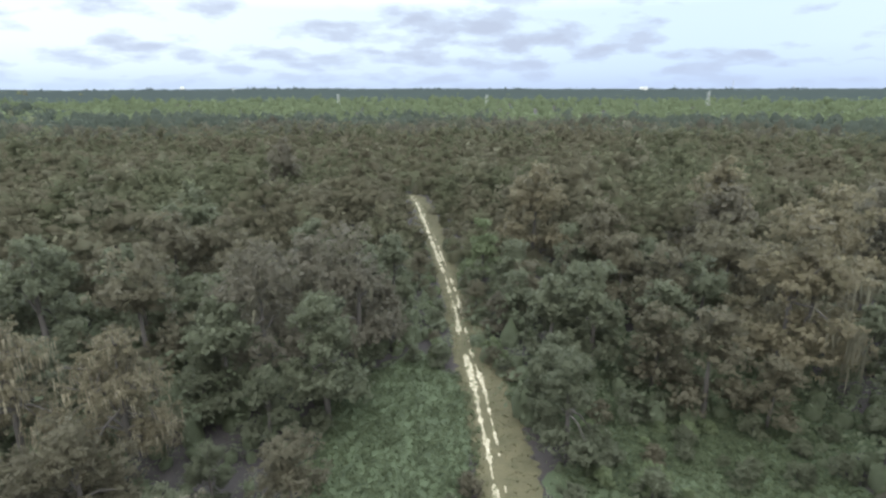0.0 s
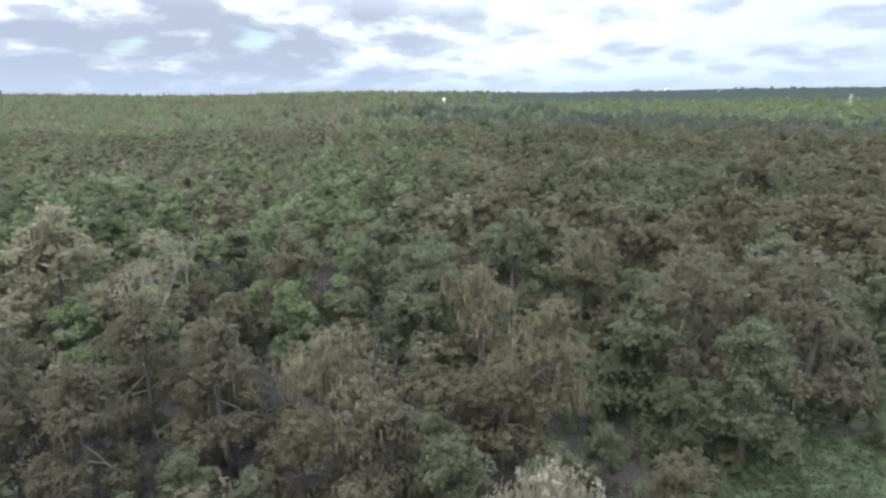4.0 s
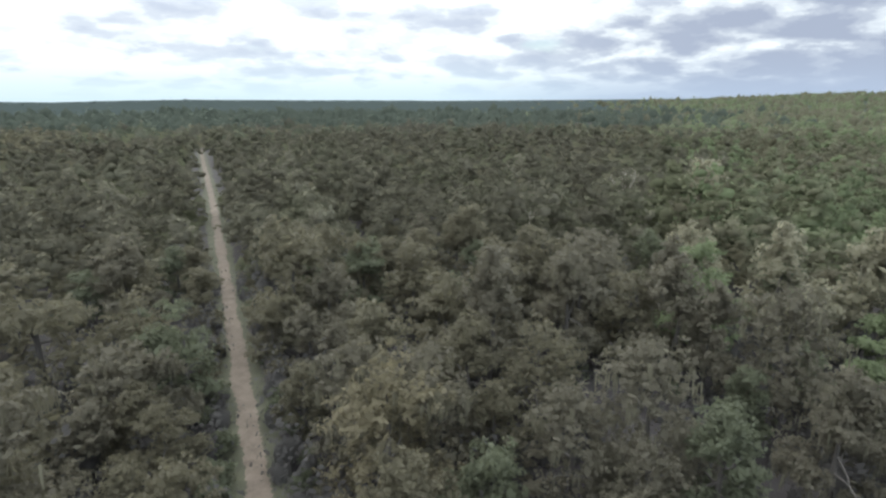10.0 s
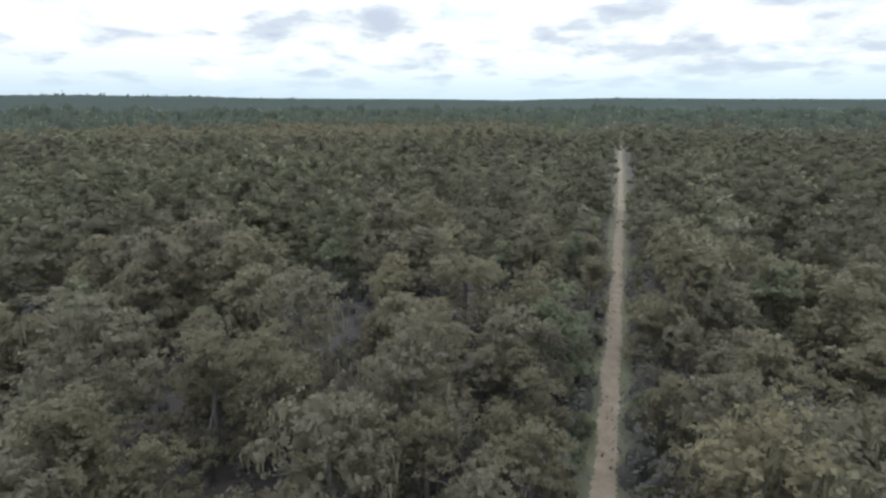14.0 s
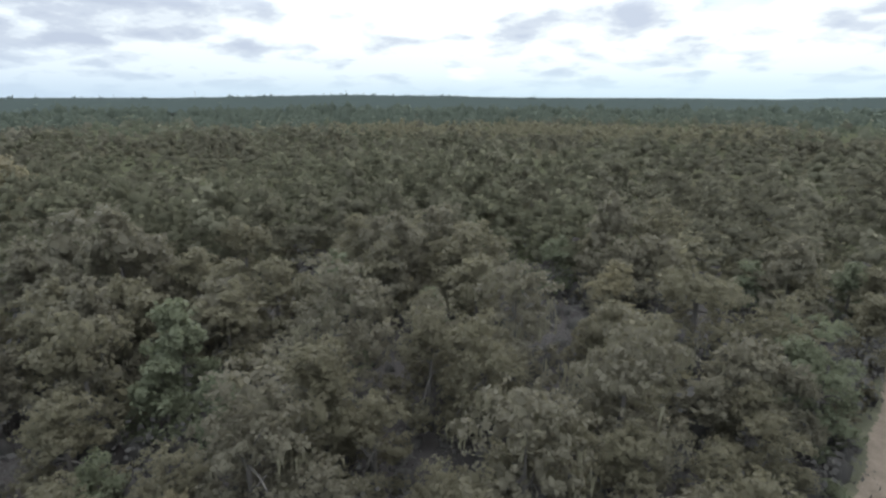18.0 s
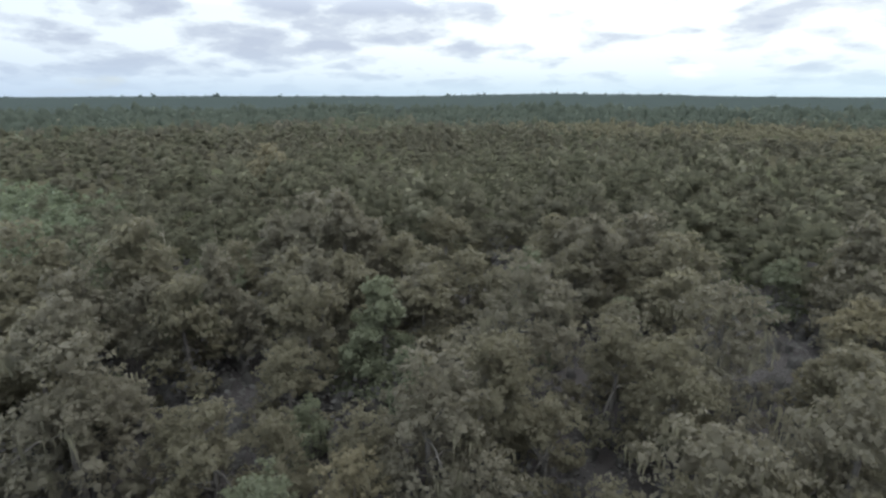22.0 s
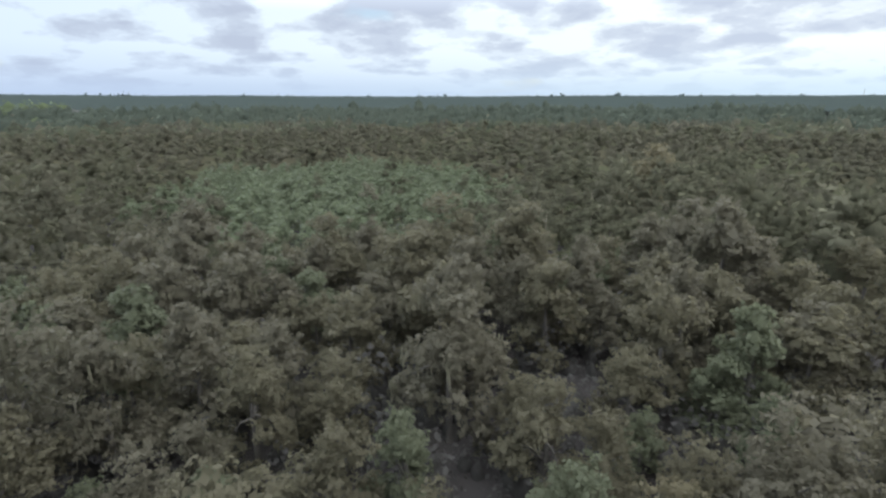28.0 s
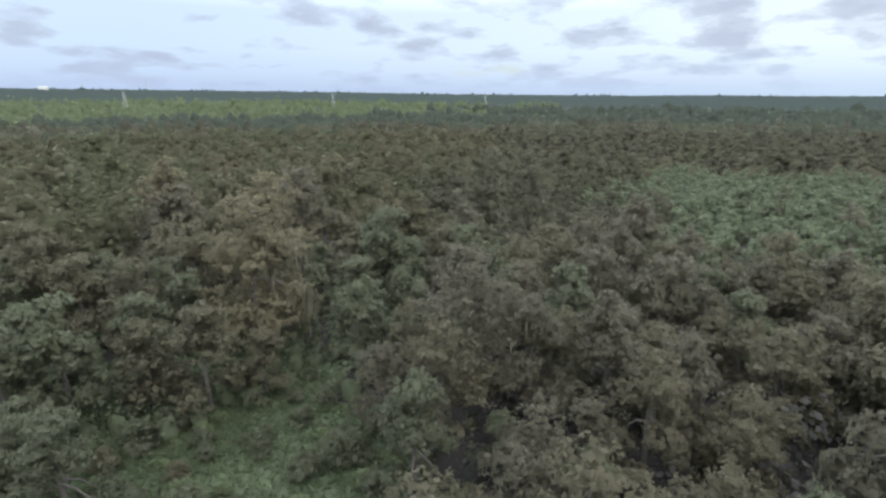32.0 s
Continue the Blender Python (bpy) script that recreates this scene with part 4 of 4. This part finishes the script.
SHRUBS = [tree_kind("shrub", lf, 300 + i, wd, 0.3, hi, 16, 5, 0.2, 0, 1.0, lb, 0.08, 0)
          for i, (lf, wd, hi, lb) in enumerate(((LEAF_GREEN, 1.9, 3.2, "dark green shrub in the undergrowth"), (LEAF_GREEN, 2.2, 3.8, "rounded green shrub at the clearing edge"),
                                                (LEAF_OLIVE, 1.7, 2.8, "olive-green shrub under the oaks"), (LEAF_BRIGHT, 1.8, 2.4, "bright green vine-covered shrub")))]


def plant_shrubs():
    g = np.random.default_rng(65)
    spots = [(cx, cy, a, b, w) for cx, cy, a, b, w in MEADOWS]
    for cx, cy, a, b, w in spots:
        for q in np.linspace(0, 2 * np.pi, 24, endpoint=False):
            f = g.uniform(0.98, 1.25)
            u, v = math.cos(q) * a * f, math.sin(q) * b * f
            c, s = math.cos(radians(w)), math.sin(radians(w))
            x, y = cx + u * c - v * s, cy + u * s + v * c
            if near_line(TRACK, x, y) > (7.5 if x > 4 and y < 80 else 3.6):
                ob = plant(SHRUBS[int(g.integers(4))], x, y, float(g.uniform(0.6, 1.25)), float(g.uniform(0, 360)))
                tagged(ob, category="shrub")
    for k in range(30):
        w, d = radians(g.uniform(318, 350)), g.uniform(44, 82)
        x, y = -math.sin(w) * d, math.cos(w) * d
        if near_line(TRACK, x, y) > 8 and g.uniform() < 0.85:
            tagged(plant(SHRUBS[int(g.integers(4))], x, y, float(g.uniform(0.35, 1.0)), float(g.uniform(0, 360))), category="shrub")
    cx, cy, a, b, w = MEADOWS[1]
    for x, y in inside(cx, cy, a * 0.9, b * 0.9, w, 16, g):
        if near_line(TRACK, x, y) > 4.5:
            tagged(plant(SHRUBS[int(g.choice((0, 1, 1, 3)))], float(x), float(y), float(g.uniform(0.7, 1.6)), float(g.uniform(0, 360))), category="shrub")
    for x, y in along(TRACK[2:9], 2.4):
        for side in (-1, 1):
            u, v = x + side * g.uniform(3.4, 6.5), y + g.uniform(-1, 1)
            if not in_meadow(u, v) and g.uniform() < 0.8 and not (side > 0 and v < 75):
                tagged(plant(SHRUBS[int(g.integers(1, 4))], u, v, float(g.uniform(0.5, 1.1)), float(g.uniform(0, 360))), category="shrub")
    for x, y in along(ROAD[1:4], 3.2):
        for side in (-1, 1):
            u, v = x + side * g.uniform(4.0, 7.5), y + g.uniform(-1, 1)
            if near_line(ROAD, u, v) > 3.6 and g.uniform() < 0.85:
                tagged(plant(SHRUBS[int(g.choice((0, 2)))], u, v, float(g.uniform(0.6, 1.35)), float(g.uniform(0, 360))), category="shrub")
    for cx, cy, rad in OPENINGS:
        for k in range(2):
            w = g.uniform(0, 6.28)
            x, y = cx + math.cos(w) * rad * 1.2, cy + math.sin(w) * rad * 1.2
            ob = plant(SHRUBS[int(g.integers(3))], x, y, float(g.uniform(0.6, 1.2)), float(g.uniform(0, 360)))
            tagged(ob, category="shrub")


plant_shrubs()


def understory():
    """Undergrowth that fills the floor between the trunks."""
    g = np.random.default_rng(66)
    brown, green = [], []
    for x, y, k in spread(36, 135, 4.2, 67):
        road = min(near_line(TRACK, x, y) if y > 0 else 99, near_line(ROAD, x, y) if y < 0 else 99)
        north = heading(x, y) > 300 or heading(x, y) < 50
        if road < (4.4 if north and math.hypot(x, y) < 80 else 2.9) or in_meadow(x, y, 0.5) or (in_opening(x, y, 0.0) and not north and g.uniform() < 0.5):
            continue
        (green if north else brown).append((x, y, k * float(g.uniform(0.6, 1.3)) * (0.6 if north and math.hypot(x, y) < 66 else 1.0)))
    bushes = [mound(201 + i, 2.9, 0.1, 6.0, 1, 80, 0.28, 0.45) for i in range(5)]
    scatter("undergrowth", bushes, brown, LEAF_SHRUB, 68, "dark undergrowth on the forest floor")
    outer = [(x, y, k) for x, y, k in spread(133, 262, 6.6, 74) if not in_thicket(x, y) and near_line(ROAD if y < 0 else TRACK, x, y) > 4.5]
    scatter("undergrowth", [mound(221 + i, 4.6, 0.1, 7.5, 1, 16, 0.6, 0.55) for i in range(5)], outer, LEAF_MID, 75, "young trees under the farther oaks")
    scatter("undergrowth", bushes, green, LEAF_FERN, 69, "green bushes and saplings under the northern trees")


understory()


def thicket():
    g = np.random.default_rng(69)
    p = inside(240, -5, 115, 95, 0, 2700, g)
    scatter("vine_thicket", [pattern(211 + i, 4.2, 0.3, 8.5, 6, 5, 0.55) for i in range(5)], [(x, y, float(g.uniform(0.6, 1.4))) for x, y in p if in_thicket(x, y)], LEAF_VINE, 70,
            "bright green vine-covered thicket in an open stretch of the woods")


thicket()


# ---- bare and bleached trees ----


def snag_kind(seed, high, forks, label):
    g = np.random.default_rng(seed)
    s = Soup()
    lean = g.normal(0, 0.04, 2) * high
    mid = np.array([lean[0] * 0.5, lean[1] * 0.5, high * 0.55])
    top = np.array([lean[0], lean[1], high])
    tube(s, [(0, 0, -0.3), (0, 0, 1), mid, top], [0.24, 0.19, 0.13, 0.04], 7)
    parts = [("trunk", s.mesh("trunk", DEAD))]
    for k in range(forks):
        f = g.uniform(0.55, 0.95)
        st = mid * (1 - f) * 2 + top * (2 * f - 1) if f > 0.5 else mid
        st = np.array([lean[0] * f, lean[1] * f, high * f])
        w, ln = g.uniform(0, 6.28), g.uniform(1.4, 3.4) * (1.3 - f)
        e = st + np.array([math.cos(w) * ln * 1.5, math.sin(w) * ln * 1.5, ln * g.uniform(0.9, 1.9)])
        b = Soup()
        tube(b, [st, (st + e) / 2 + [0, 0, -0.25], e], [0.075, 0.05, 0.02], 5)
        parts.append(("branch", b.mesh("branch", DEAD)))
    return dict(name="dead_tree", parts=parts, label=label, high=high, wide=2.0)


def bare_oak(seed, wide, high):
    """A dead oak: a spreading crown of bleached, forking boughs."""
    g = np.random.default_rng(seed)
    s = Soup()
    top = np.array([0.3, -0.2, high * 0.5])
    tube(s, [(0, 0, -0.3), (0, 0, 1), top * 0.6, top], [0.4, 0.33, 0.26, 0.2], 7)
    parts = [("trunk", s.mesh("trunk", DEAD))]
    for k in range(9):
        b = Soup()
        w, d = k * 0.7 + g.uniform(-0.3, 0.3), g.uniform(0.35, 0.95)
        e = np.array([math.cos(w) * wide * d, math.sin(w) * wide * d, high * g.uniform(0.78, 1.0)])
        m = top * 0.5 + e * 0.5 + [0, 0, -0.6]
        tube(b, [top * 0.95, m, e], [0.16, 0.10, 0.03], 5)
        for i in range(9):
            f = g.uniform(0.35, 1.0)
            q = m * (1 - f) + e * f
            o = q + g.normal(0, 1, 3) * [1.0, 1.0, 0.4] + [0, 0, g.uniform(0.5, 1.5)]
            tube(b, [q, (q + o) / 2 + g.normal(0, 0.12, 3), o], [0.055, 0.04, 0.015], 4)
        parts.append(("bough", b.mesh("bough", DEAD)))
    return dict(name="dead_oak", parts=parts, label="bleached dead oak with bare forking boughs", high=high, wide=wide)


BARE = [bare_oak(421 + i, w, h) for i, (w, h) in enumerate(((5.5, 16.5), (4.6, 17.5)))]
for i, (x, y, k) in enumerate(BARE_SPOTS):
    plant(BARE[i % 2], x, y, k, i * 61.0, group="dead oaks in the woods")
SNAGS = [snag_kind(401 + i, h, f, "bleached leafless dead tree standing among the oaks") for i, (h, f) in enumerate(((19.0, 11), (17.5, 13), (20.0, 9)))]
for i, (x, y) in enumerate(SNAG_SPOTS):
    plant(SNAGS[i % 3], x, y, 1.0, i * 77.0, group="dead trees in the woods")

# ---- far landmarks ----


def at_heading(h, r):
    return -math.sin(radians(h)) * r, math.cos(radians(h)) * r


def beam(a, b, r, sides=4):
    s = Soup()
    tube(s, [a, b], [r, r], sides)
    return s


def pylon(h, r, top):
    """A lattice pylon of a power line: legs, braces and arms."""
    x, y = at_heading(h, r)
    z = float(ground_z(x, y))
    tall = EYE + r * math.tan(radians(top)) - z
    root = tagged(new("pylon"), "grey steel lattice pylon above the far woods", "pylon", "pylons of the power line")
    root.matrix_basis = pose(x, y, z, 0, 0, h + 20)
    wide, neck = 4.2, 0.9
    corner = [(-1, -1), (1, -1), (1, 1), (-1, 1)]
    for a, b in corner:
        part("leg", beam((a * wide, b * wide, -0.5), (a * neck, b * neck, tall), 0.26).mesh("leg", STEEL), root)
    levels = [0.0, 0.25, 0.45, 0.62, 0.77, 0.9]
    for lo, hi in zip(levels, levels[1:]):
        wl, wh = wide + (neck - wide) * lo, wide + (neck - wide) * hi
        for k in range(4):
            a, b = corner[k], corner[(k + 1) % 4]
            part("brace", beam((a[0] * wl, a[1] * wl, lo * tall), (b[0] * wh, b[1] * wh, hi * tall), 0.15).mesh("brace", STEEL), root)
    for f, ln in ((0.8, 6.0), (0.9, 5.0), (0.99, 4.0)):
        part("arm", beam((-ln, 0, f * tall), (ln, 0, f * tall), 0.2).mesh("arm", STEEL), root)
    return root


for h, top in ((10.85, 0.27), (355.4, 0.22), (334.1, 0.47), (315.2, 0.42), (299.4, 0.27), (20.9, 0.95)):
    pylon(h, 1350.0 if h != 20.9 else 1900.0, top)


def mast(h, r, top):
    x, y = at_heading(h, r)
    z = float(ground_z(x, y))
    tall = EYE + r * math.tan(radians(top)) - z
    root = tagged(new("radio_mast"), "thin grey radio mast on the far skyline", "mast", "masts on the skyline")
    root.matrix_basis = pose(x, y, z)
    part("shaft", beam((0, 0, -0.5), (0, 0, tall * 0.9), 0.7, 6).mesh("shaft", STEEL), root)
    part("antenna", beam((0, 0, tall * 0.9), (0, 0, tall), 0.35, 6).mesh("antenna", STEEL), root)


for h, top in ((332.2, 1.45), (219.5, 0.68), (259.6, 0.57), (327.4, 1.05)):
    mast(h, 2150.0, top)


def box_soup(a, b, c, x=0, y=0, z=0):
    s = Soup()
    v = np.array([(i, j, k) for k in (0, 1) for j in (-0.5, 0.5) for i in (-0.5, 0.5)]) * [a, b, c] + [x, y, z]
    s.add(v, None, [[0, 1, 5, 4], [1, 3, 7, 5], [3, 2, 6, 7], [2, 0, 4, 6], [4, 5, 7, 6], [0, 2, 3, 1]])
    return s


def barn(h, up, long):
    """A long pale building on a far slope, where its roof shows at that height over the trees."""
    r = min(range(900, 2300, 20), key=lambda d: abs(math.degrees(math.atan2(float(ground_z(*at_heading(h, d))) + 17.0 - EYE, d)) - up))
    x, y = at_heading(h, r)
    z = float(ground_z(x, y))
    tall = 18.0
    root = tagged(new("building"), "low white building among the far trees", "building", "far buildings")
    root.matrix_basis = pose(x, y, z, 0, 0, h)
    part("wall", box_soup(long, 14, tall - 2.5).mesh("wall", WHITE), root)
    s = Soup()
    a, b = long / 2 + 0.5, 7.6
    v = [(-a, -b, tall - 2.5), (a, -b, tall - 2.5), (a, b, tall - 2.5), (-a, b, tall - 2.5), (-a, 0, tall), (a, 0, tall)]
    s.add(v, [[0, 4, 3], [1, 2, 5]], [[0, 1, 5, 4], [2, 3, 4, 5]])
    part("roof", s.mesh("roof", WHITE), root)


for h, up, long in ((339.9, 0.86, 26), (25.4, 1.0, 16), (47.5, 0.05, 9)):
    barn(h, up, long)
